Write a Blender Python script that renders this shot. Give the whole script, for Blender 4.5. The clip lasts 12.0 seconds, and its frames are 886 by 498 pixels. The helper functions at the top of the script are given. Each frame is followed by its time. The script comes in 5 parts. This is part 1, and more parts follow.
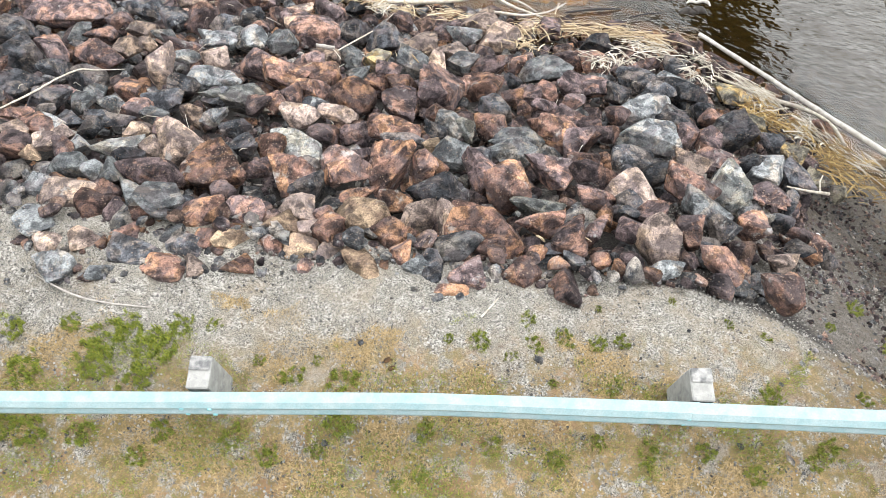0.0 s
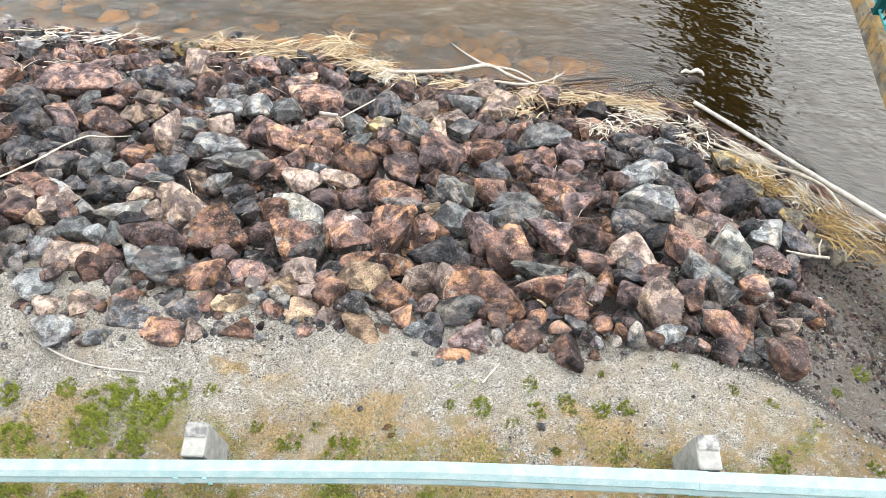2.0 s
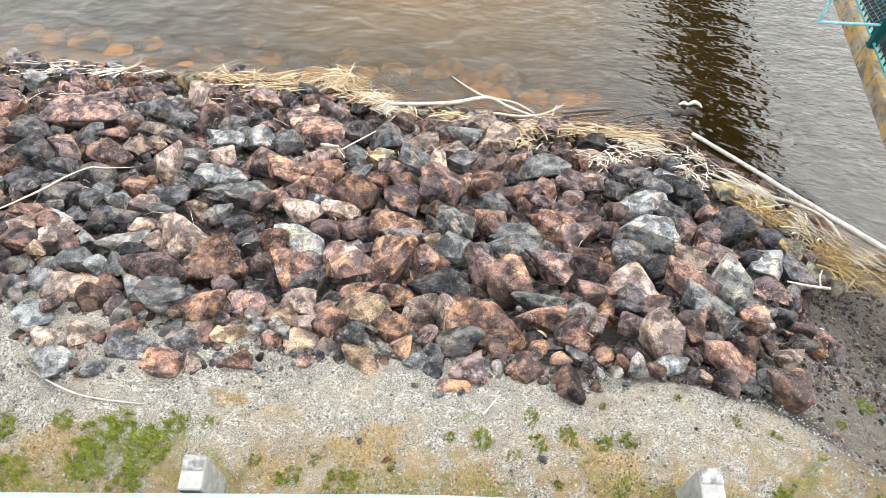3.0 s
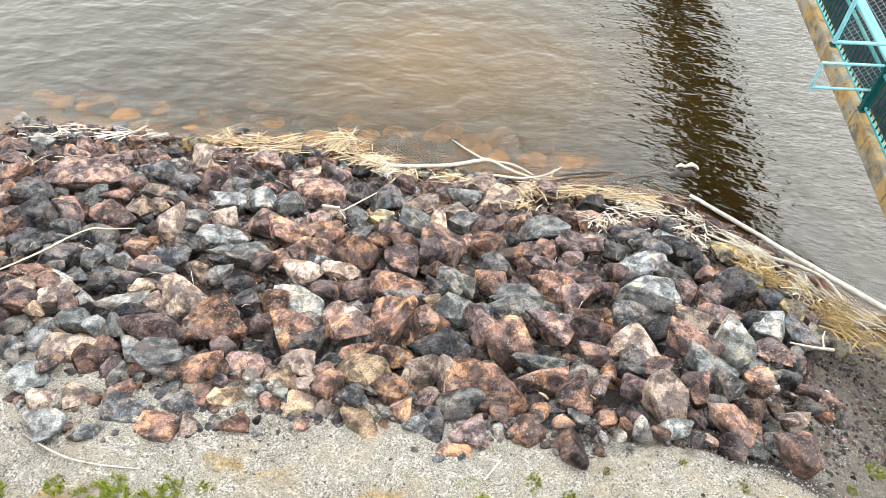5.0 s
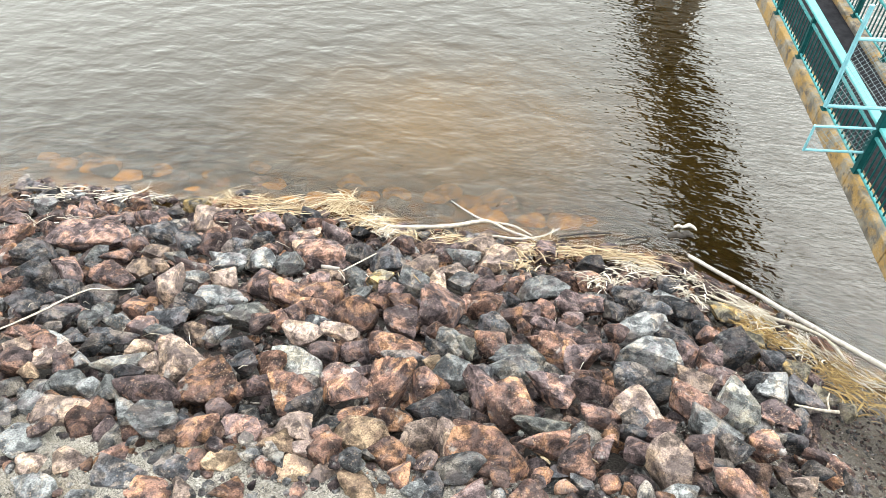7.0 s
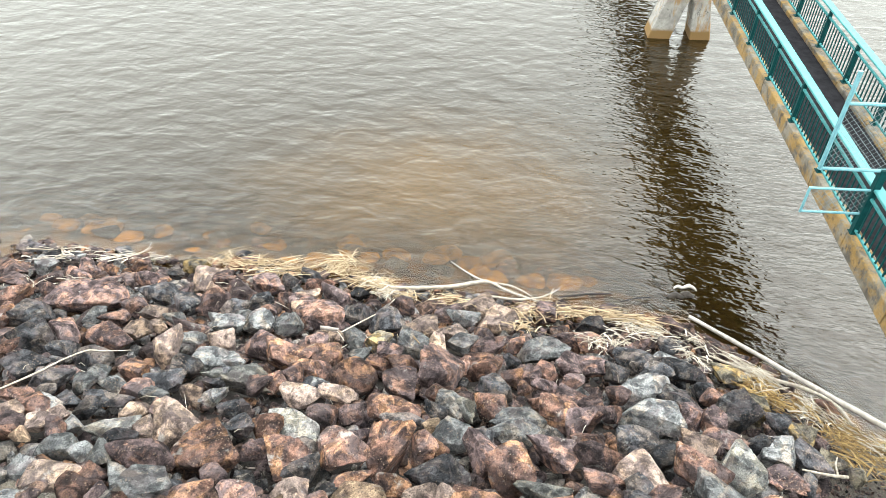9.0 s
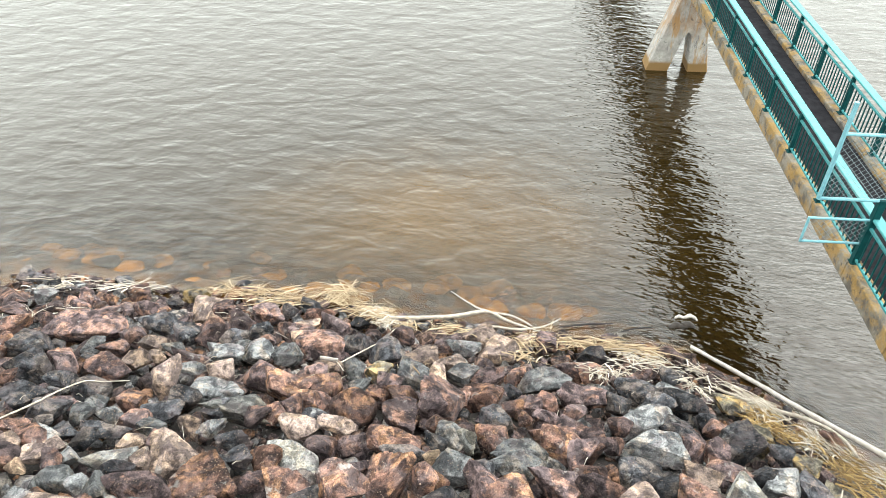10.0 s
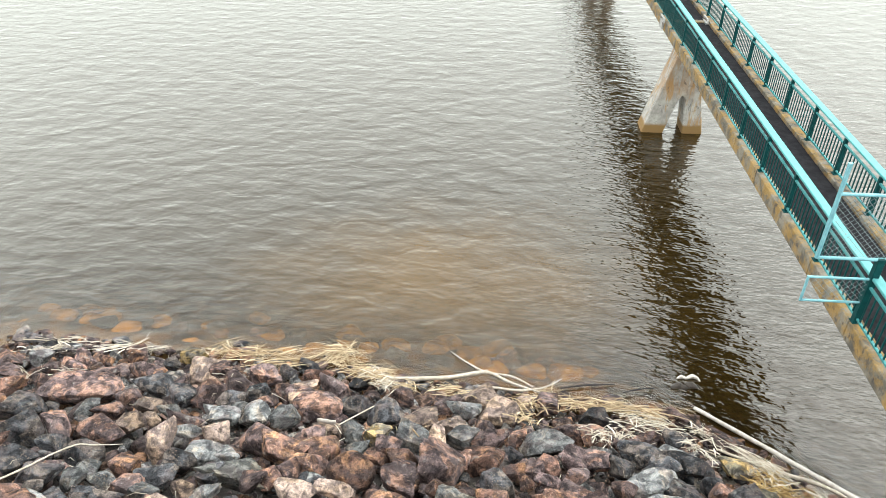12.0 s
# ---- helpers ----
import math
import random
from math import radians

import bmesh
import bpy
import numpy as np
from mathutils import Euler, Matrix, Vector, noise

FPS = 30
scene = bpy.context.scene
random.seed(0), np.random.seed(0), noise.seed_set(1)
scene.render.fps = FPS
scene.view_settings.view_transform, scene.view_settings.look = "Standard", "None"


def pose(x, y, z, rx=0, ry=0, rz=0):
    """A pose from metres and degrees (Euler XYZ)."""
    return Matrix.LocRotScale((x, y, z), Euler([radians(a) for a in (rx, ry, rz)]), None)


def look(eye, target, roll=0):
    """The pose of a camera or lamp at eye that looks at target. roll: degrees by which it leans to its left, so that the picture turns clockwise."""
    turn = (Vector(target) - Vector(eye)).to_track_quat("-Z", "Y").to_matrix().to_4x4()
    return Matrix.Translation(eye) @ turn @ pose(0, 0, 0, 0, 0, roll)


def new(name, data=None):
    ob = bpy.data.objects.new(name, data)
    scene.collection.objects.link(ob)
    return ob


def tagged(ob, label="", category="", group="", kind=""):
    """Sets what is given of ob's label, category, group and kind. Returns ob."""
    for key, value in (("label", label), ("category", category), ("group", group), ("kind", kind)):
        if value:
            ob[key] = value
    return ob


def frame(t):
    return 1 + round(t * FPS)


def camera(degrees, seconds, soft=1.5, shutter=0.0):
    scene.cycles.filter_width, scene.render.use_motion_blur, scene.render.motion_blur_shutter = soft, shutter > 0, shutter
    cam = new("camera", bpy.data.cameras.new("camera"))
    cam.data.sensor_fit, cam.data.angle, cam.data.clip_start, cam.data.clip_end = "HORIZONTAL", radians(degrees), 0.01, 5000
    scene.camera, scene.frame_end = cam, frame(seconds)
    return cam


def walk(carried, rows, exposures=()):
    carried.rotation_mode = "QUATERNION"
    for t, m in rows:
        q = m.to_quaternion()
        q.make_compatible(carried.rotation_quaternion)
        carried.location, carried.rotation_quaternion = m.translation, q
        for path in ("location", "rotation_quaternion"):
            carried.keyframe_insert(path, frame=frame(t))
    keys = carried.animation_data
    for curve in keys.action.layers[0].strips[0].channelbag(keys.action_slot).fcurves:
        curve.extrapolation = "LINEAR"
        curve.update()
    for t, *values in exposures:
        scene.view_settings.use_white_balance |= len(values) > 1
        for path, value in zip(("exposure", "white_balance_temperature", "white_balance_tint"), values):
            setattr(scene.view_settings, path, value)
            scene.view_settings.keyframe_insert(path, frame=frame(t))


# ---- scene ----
EYE = (0.0, 0.0, 12.95)


def aim(down, yaw, roll):
    """The camera's pose at EYE: degrees below the horizon, turned left, leaning left."""
    a, b = radians(down), radians(yaw)
    way = Vector((-math.sin(b) * math.cos(a), math.cos(b) * math.cos(a), -math.sin(a)))
    return look(EYE, Vector(EYE) + way * 10, roll)


cam = camera(64.19, 12.0, soft=0.6)
walk(cam, [
    (0, aim(63.96, -0.08, 0.19)),
    (0.5, aim(62.71, -0.13, 0.16)),
    (1, aim(61.36, -0.05, 0.12)),
    (1.5, aim(60.05, 0.01, 0.09)),
    (2, aim(58.77, 0.07, 0.07)),
    (2.5, aim(57.54, 0.10, 0.03)),
    (3, aim(56.29, 0.12, 0.03)),
    (5, aim(51.37, 0.15, 0.01)),
    (5.5, aim(50.17, 0.14, 0.03)),
    (6, aim(48.95, 0.12, 0.04)),
    (6.5, aim(47.71, 0.09, 0.03)),
    (7, aim(46.47, 0.07, 0.04)),
    (9, aim(41.55, 0.03, 0.06)),
    (9.5, aim(40.33, 0.05, 0.02)),
    (10, aim(39.14, 0.06, 0.04)),
    (10.5, aim(37.95, 0.06, 0.01)),
    (11, aim(36.71, 0.03, 0.03)),
    (11.5, aim(35.49, 0.03, 0.04)),
    (12, aim(34.30, 0.00, -0.02)),
], exposures=[(0.0, 0.29, 6330, 9), (5.5, 0.55, 6480, 6), (9.5, 0.44, 6520, 5), (12.0, 0.24, 6580, 5)])

# ---------------------------------------------------------------- light: overcast sky, brighter towards the zenith, a veiled sun over the lake
SUN_HIGH, SUN_TURN = radians(56), radians(62)
world = bpy.data.worlds.new("overcast_sky")
scene.world = world
world.use_nodes = True
wn, wl = world.node_tree.nodes, world.node_tree.links
wn.clear()
sky = wn.new("ShaderNodeTexSky")
sky.sky_type, sky.sun_disc = "NISHITA", False
sky.sun_elevation, sky.sun_rotation = SUN_HIGH, SUN_TURN
sky.air_density, sky.dust_density = 1.0, 9.0
veil = wn.new("ShaderNodeHueSaturation")
veil.inputs["Saturation"].default_value = 0.12
back = wn.new("ShaderNodeBackground")
back.inputs["Strength"].default_value = 0.125
wout = wn.new("ShaderNodeOutputWorld")
wl.new(sky.outputs[0], veil.inputs["Color"])
cloud = wn.new("ShaderNodeMix")
cloud.data_type = "RGBA"
cloud.inputs["Factor"].default_value = 0.85
high = wn.new("ShaderNodeSeparateXYZ")
wl.new(wn.new("ShaderNodeTexCoord").outputs["Generated"], high.inputs[0])
rise = wn.new("ShaderNodeMapRange")
rise.inputs["From Min"].default_value, rise.inputs["From Max"].default_value = 0.0, 1.0
wl.new(high.outputs["Z"], rise.inputs["Value"])
haze = wn.new("ShaderNodeMix")
haze.data_type = "RGBA"
haze.inputs["A"].default_value, haze.inputs["B"].default_value = (15.4, 16.4, 15.6, 1.0), (28.5, 28.0, 28.0, 1.0)
wl.new(rise.outputs["Result"], haze.inputs["Factor"])
wl.new(haze.outputs["Result"], cloud.inputs["B"])
wl.new(veil.outputs[0], cloud.inputs["A"])
# the veiled sun brightens the cloud round it
toward = wn.new("ShaderNodeVectorMath")
toward.operation = "DOT_PRODUCT"
wl.new(wn.new("ShaderNodeTexCoord").outputs["Generated"], toward.inputs[0])
toward.inputs[1].default_value = (math.sin(SUN_TURN) * math.cos(SUN_HIGH), math.cos(SUN_TURN) * math.cos(SUN_HIGH), math.sin(SUN_HIGH))
glow = wn.new("ShaderNodeMapRange")
glow.interpolation_type = "SMOOTHSTEP"
glow.inputs["From Min"].default_value, glow.inputs["To Min"].default_value, glow.inputs["To Max"].default_value = 0.70, 0.98, 1.35
wl.new(toward.outputs["Value"], glow.inputs["Value"])
veiled = wn.new("ShaderNodeVectorMath")
veiled.operation = "SCALE"
wl.new(cloud.outputs["Result"], veiled.inputs[0])
wl.new(glow.outputs["Result"], veiled.inputs["Scale"])
wl.new(veiled.outputs[0], back.inputs["Color"])
wl.new(back.outputs[0], wout.inputs["Surface"])

sun_data = bpy.data.lights.new("sun", "SUN")
sun_data.energy, sun_data.angle, sun_data.color = 1.0, radians(60), (1.0, 0.985, 0.96)
sun = new("sun", sun_data)
sun_way = Vector((math.sin(SUN_TURN) * math.cos(SUN_HIGH), math.cos(SUN_TURN) * math.cos(SUN_HIGH), math.sin(SUN_HIGH)))
sun.matrix_world = look(sun_way * 80, (0, 0, 0))


# ---------------------------------------------------------------- helpers for materials
class Nodes:
    """A small writer of node materials."""

    def __init__(self, name):
        self.mat = bpy.data.materials.new(name)
        self.mat.use_nodes = True
        self.tree = self.mat.node_tree
        self.tree.nodes.clear()
        self.out = self.add("ShaderNodeOutputMaterial")

    def add(self, kind, **inputs):
        node = self.tree.nodes.new(kind)
        for key, value in inputs.items():
            self.put(node.inputs[key.replace("_", " ")], value)
        return node

    def put(self, socket, value):
        if isinstance(value, bpy.types.NodeSocket):
            self.tree.links.new(value, socket)
        else:
            socket.default_value = value

    def noise(self, where, scale, detail=4.0, rough=0.55, distort=0.0):
        n = self.add("ShaderNodeTexNoise", Vector=where, Scale=scale, Detail=detail, Roughness=rough, Distortion=distort)
        return n.outputs["Fac"]

    def ramp(self, value, low, high):
        n = self.add("ShaderNodeMapRange", Value=value)
        n.inputs["From Min"].default_value, n.inputs["From Max"].default_value = low, high
        n.interpolation_type = "SMOOTHSTEP"
        return n.outputs["Result"]

    def mix(self, fac, a, b, mode="MIX"):
        n = self.tree.nodes.new("ShaderNodeMix")
        n.data_type, n.blend_type = "RGBA", mode
        self.put(n.inputs["Factor"], fac)
        self.put(n.inputs["A"], a if not isinstance(a, tuple) else (*a, 1.0)[:4])
        self.put(n.inputs["B"], b if not isinstance(b, tuple) else (*b, 1.0)[:4])
        return n.outputs["Result"]

    def math(self, op, a, b=0.0, c=0.0):
        n = self.tree.nodes.new("ShaderNodeMath")
        n.operation = op
        self.put(n.inputs[0], a), self.put(n.inputs[1], b), self.put(n.inputs[2], c)
        return n.outputs[0]

    def bump(self, height, strength=0.5, distance=0.01):
        return self.add("ShaderNodeBump", Height=height, Strength=strength, Distance=distance).outputs[0]

    def finish(self, color, rough=0.85, normal=None, metal=0.0, spec=0.3):
        b = self.add("ShaderNodeBsdfPrincipled", Roughness=rough, Metallic=metal)
        self.put(b.inputs["Base Color"], color if not isinstance(color, tuple) else (*color, 1.0)[:4])
        b.inputs["Specular IOR Level"].default_value = spec
        if normal is not None:
            self.put(b.inputs["Normal"], normal)
        self.tree.links.new(b.outputs[0], self.out.inputs["Surface"])
        return self.mat


def rock_material(name, one, two, stain, stained, islands=False, lichen=0.5):
    """Broken stone: two body tones, mineral stains, specks of lichen and a rough broken surface."""
    n = Nodes(name)
    pos = n.add("ShaderNodeNewGeometry").outputs["Position"]
    if islands:
        rnd = n.add("ShaderNodeNewGeometry").outputs["Random Per Island"]
    else:
        rnd = n.add("ShaderNodeObjectInfo").outputs["Random"]
    shift = n.add("ShaderNodeVectorMath", **{})
    shift.operation = "ADD"
    n.put(shift.inputs[0], pos)
    comb = n.add("ShaderNodeCombineXYZ", X=n.math("MULTIPLY", rnd, 37.0), Y=n.math("MULTIPLY", rnd, 91.0), Z=0.0)
    n.put(shift.inputs[1], comb.outputs[0])
    p = shift.outputs[0]
    body = n.mix(n.ramp(n.noise(p, 5.0, 6.0, 0.6, 0.4), 0.38, 0.62), one, two)
    veins = n.ramp(n.noise(p, 2.6, 5.0, 0.65, 0.8), 0.60 - 0.3 * stained, 0.68 - 0.2 * stained)
    body = n.mix(n.math("MULTIPLY", veins, 0.85), body, stain)
    patch = n.ramp(n.noise(p, 5.5, 5.0, 0.6, 0.5), 0.42, 0.58)
    body = n.mix(0.6, body, n.mix(patch, (0.24, 0.25, 0.27), (1.98, 1.96, 1.94)), "MULTIPLY")
    grain = n.noise(p, 60.0, 6.0, 0.75)
    body = n.mix(0.7, body, n.mix(n.ramp(grain, 0.34, 0.66), (0.30, 0.30, 0.32), (1.7, 1.68, 1.65)), "MULTIPLY")
    blush = n.ramp(n.noise(p, 1.7, 6.0, 0.7, 0.9), 0.50, 0.60)
    body = n.mix(n.math("MULTIPLY", blush, 0.30), body, (0.15, 0.12, 0.122))
    # shade of small pits painted as near-black specks, with no hollow behind them
    pit_shade = n.ramp(n.noise(p, 24.0, 6.0, 0.7), 0.42, 0.34)
    body = n.mix(n.math("MULTIPLY", pit_shade, 0.8), body, (0.018, 0.017, 0.018))
    vor = n.add("ShaderNodeTexVoronoi", Vector=p, Scale=24.0)
    spots = n.ramp(n.math("ADD", vor.outputs["Distance"], n.math("MULTIPLY_ADD", grain, 0.5, -0.25)), 0.30, 0.18)
    spots = n.math("MULTIPLY", spots, n.ramp(n.noise(p, 4.0, 2.0), 0.48, 0.58))
    body = n.mix(n.math("MULTIPLY", spots, n.math("MULTIPLY", lichen, 0.6)), body, (0.36, 0.27, 0.20))
    pale = n.ramp(n.noise(p, 3.3, 7.0, 0.7, 0.5), 0.60, 0.68)
    body = n.mix(n.math("MULTIPLY", pale, 0.5), body, (0.30, 0.30, 0.29))
    tone = n.math("MULTIPLY_ADD", rnd, 1.25, 0.74)
    tone_c = n.add("ShaderNodeCombineXYZ", X=tone, Y=tone, Z=tone).outputs[0]
    body = n.mix(1.0, body, tone_c, "MULTIPLY")
    cool = n.add("ShaderNodeHueSaturation", Saturation=0.98, Color=body)
    body = n.mix(1.0, cool.outputs[0], (0.99, 1.0, 1.0), "MULTIPLY")
    relief = n.math("ADD", n.noise(p, 12.0, 9.0, 0.68), n.math("MULTIPLY", grain, 0.3))
    return n.finish(body, 0.85, n.bump(relief, 1.0, 0.07), spec=0.1)


def plain_material(name, one, two, scale=20.0, rough=0.8, bump=0.004, metal=0.0, spec=0.3, fine=120.0):
    n = Nodes(name)
    p = n.add("ShaderNodeNewGeometry").outputs["Position"]
    big, small = n.noise(p, scale, 5.0, 0.6), n.noise(p, fine, 3.0)
    c = n.mix(n.ramp(big, 0.3, 0.7), one, two)
    c = n.mix(0.5, c, n.mix(small, (0.5, 0.5, 0.5), (1.5, 1.5, 1.5)), "MULTIPLY")
    return n.finish(c, rough, n.bump(n.math("ADD", big, small), 0.6, bump), metal, spec)


def island_material(name, one, two, rough=0.7, spec=0.3):
    """Many small loose pieces in one mesh, each with its own tone."""
    n = Nodes(name)
    g = n.add("ShaderNodeNewGeometry")
    c = n.mix(g.outputs["Random Per Island"], one, two)
    c = n.mix(0.5, c, n.mix(n.noise(g.outputs["Position"], 40.0), (0.5, 0.5, 0.5), (1.5, 1.5, 1.5)), "MULTIPLY")
    return n.finish(c, rough, None, 0.0, spec)


# ---------------------------------------------------------------- materials
ROCK = {
    "pale": rock_material("rock_pale", (0.145, 0.147, 0.142), (0.07, 0.073, 0.073), (0.18, 0.165, 0.135), 0.4),
    "grey": rock_material("rock_grey", (0.12, 0.125, 0.127), (0.06, 0.063, 0.068), (0.16, 0.14, 0.12), 0.3),
    "dark": rock_material("rock_dark", (0.046, 0.048, 0.054), (0.016, 0.017, 0.020), (0.09, 0.076, 0.068), 0.4),
    "rust": rock_material("rock_rust", (0.128, 0.073, 0.056), (0.042, 0.030, 0.029), (0.22, 0.122, 0.070), 0.3, lichen=0.8),
    "plum": rock_material("rock_plum", (0.090, 0.066, 0.066), (0.032, 0.025, 0.027), (0.18, 0.105, 0.078), 0.38),
    "tan": rock_material("rock_tan", (0.25, 0.178, 0.122), (0.12, 0.083, 0.062), (0.29, 0.215, 0.145), 0.5),
    "brown": rock_material("rock_brown", (0.18, 0.14, 0.12), (0.085, 0.065, 0.06), (0.26, 0.19, 0.14), 0.4),
    "ochre": rock_material("rock_ochre", (0.16, 0.145, 0.11), (0.08, 0.074, 0.066), (0.26, 0.18, 0.07), 0.45),
}
# rubble tones below the boulders' own: shade of the gaps is in the colour
SHADED_FILLER = {
    "rust": rock_material("shaded_rubble_rust", (0.085, 0.054, 0.045), (0.03, 0.021, 0.020), (0.19, 0.105, 0.06), 0.5, True),
    "grey": rock_material("shaded_rubble_grey", (0.085, 0.086, 0.089), (0.025, 0.026, 0.029), (0.14, 0.125, 0.11), 0.4, True),
    "plum": rock_material("shaded_rubble_plum", (0.058, 0.044, 0.045), (0.018, 0.015, 0.017), (0.120, 0.079, 0.061), 0.4, True),
}
M_SUNK = plain_material("drowned_rock", (0.44, 0.21, 0.022), (0.09, 0.042, 0.009), 3.2, 0.8, 0.02, fine=30.0)
M_RAIL_WHITE = plain_material("weathered_white_paint", (0.235, 0.295, 0.305), (0.17, 0.255, 0.27), 7.0, 0.45, 0.001, fine=60)
M_BOLT = plain_material("bolt_teal", (0.25, 0.50, 0.53), (0.16, 0.34, 0.38), 30.0, 0.5)
M_TEAL = plain_material("teal_paint", (0.005, 0.058, 0.060), (0.003, 0.038, 0.041), 6.0, 0.6, 0.001, spec=0.12)
M_CYAN = plain_material("turquoise_paint", (0.095, 0.32, 0.33), (0.07, 0.27, 0.28), 5.0, 0.5, 0.001)
M_MID = plain_material("faded_teal_paint", (0.05, 0.25, 0.26), (0.03, 0.17, 0.18), 6.0, 0.5, 0.001)
M_GALV = plain_material("pale_blue_paint", (0.20, 0.42, 0.48), (0.13, 0.32, 0.38), 9.0, 0.5, 0.001)
M_WIRE = plain_material("galvanised_wire", (0.24, 0.29, 0.31), (0.16, 0.20, 0.22), 20.0, 0.5, 0.0005)
M_ASPHALT = plain_material("worn_asphalt", (0.018, 0.018, 0.021), (0.007, 0.007, 0.009), 5.0, 0.95, 0.004, spec=0.1, fine=80)
M_STRAW = island_material("dead_reed", (0.64, 0.53, 0.36), (0.15, 0.085, 0.036), 0.6)
M_STALK = island_material("bleached_stalk", (0.68, 0.64, 0.56), (0.28, 0.23, 0.17), 0.6)
M_GOLD = island_material("golden_reed", (0.50, 0.36, 0.15), (0.14, 0.075, 0.028), 0.6)
M_DRIFT = plain_material("bleached_wood", (0.50, 0.46, 0.39), (0.27, 0.235, 0.19), 14.0, 0.75, 0.004)
M_LOG = plain_material("bleached_log", (0.56, 0.53, 0.49), (0.36, 0.33, 0.29), 9.0, 0.7, 0.004)
M_GREYSTICK = plain_material("grey_stick", (0.36, 0.33, 0.30), (0.22, 0.20, 0.18), 14.0, 0.8, 0.003)
M_DARKWOOD = plain_material("wet_wood", (0.045, 0.035, 0.028), (0.02, 0.018, 0.016), 14.0, 0.5, 0.004)
M_GREEN = island_material("weed_leaf", (0.062, 0.092, 0.010), (0.22, 0.235, 0.03), 0.55)
M_DRY = island_material("dry_grass", (0.40, 0.295, 0.15), (0.14, 0.095, 0.042), 0.7)
M_PEBBLE = island_material("pebble", (0.30, 0.285, 0.262), (0.035, 0.034, 0.033), 0.85)


def stained_concrete():
    """Edge beam: grey concrete with ochre algae and dark streaks."""
    n = Nodes("stained_concrete")
    p = n.add("ShaderNodeNewGeometry").outputs["Position"]
    c = n.mix(n.ramp(n.noise(p, 2.5, 5.0, 0.6), 0.35, 0.65), (0.22, 0.20, 0.165), (0.085, 0.078, 0.068))
    c = n.mix(n.math("MULTIPLY", n.ramp(n.noise(p, 1.9, 7.0, 0.7, 0.5), 0.43, 0.60), 0.75), c, (0.30, 0.18, 0.045))
    c = n.mix(n.math("MULTIPLY", n.ramp(n.noise(p, 4.5, 6.0, 0.7), 0.55, 0.66), 0.75), c, (0.055, 0.05, 0.05))
    c = n.mix(0.6, c, n.mix(n.noise(p, 30.0, 5.0, 0.7), (0.2, 0.2, 0.2), (1.8, 1.8, 1.8)), "MULTIPLY")
    return n.finish(c, 0.9, n.bump(n.noise(p, 25.0, 6.0), 0.8, 0.02))


def pier_concrete():
    """Pier: pale grey concrete, rust runs, a brown tide band just above the water."""
    n = Nodes("pier_concrete")
    p = n.add("ShaderNodeNewGeometry").outputs["Position"]
    z = n.add("ShaderNodeSeparateXYZ", Vector=p).outputs["Z"]
    m = n.add("ShaderNodeMapping", Vector=p, Scale=(1.0, 1.0, 0.18)).outputs[0]
    c = n.mix(n.ramp(n.noise(p, 3.0, 6.0, 0.65), 0.3, 0.7), (0.42, 0.41, 0.38), (0.25, 0.24, 0.225))
    c = n.mix(n.math("MULTIPLY", n.ramp(n.noise(m, 4.5, 5.0, 0.6), 0.54, 0.66), 0.75), c, (0.34, 0.19, 0.06))
    c = n.mix(n.math("MULTIPLY", n.ramp(n.noise(m, 7.0, 5.0, 0.6), 0.60, 0.70), 0.6), c, (0.10, 0.095, 0.10))
    high = n.math("MULTIPLY", n.ramp(z, 1.3, 2.4), n.ramp(n.noise(m, 5.0, 5.0, 0.65), 0.40, 0.56))
    c = n.mix(n.math("MULTIPLY", high, 0.6), c, (0.30, 0.155, 0.05))
    c = n.mix(n.math("MULTIPLY", n.ramp(n.noise(p, 2.2, 8.0, 0.75, 1.2), 0.58, 0.62), 0.7), c, (0.07, 0.068, 0.072))
    edge = n.math("ADD", z, n.math("MULTIPLY", n.noise(p, 4.0, 4.0), 0.12))
    c = n.mix(n.ramp(edge, 0.52, 0.36), c, (0.20, 0.125, 0.05))
    return n.finish(c, 0.9, n.bump(n.noise(p, 18.0, 7.0), 0.7, 0.015))


M_EDGE, M_PIER = stained_concrete(), pier_concrete()


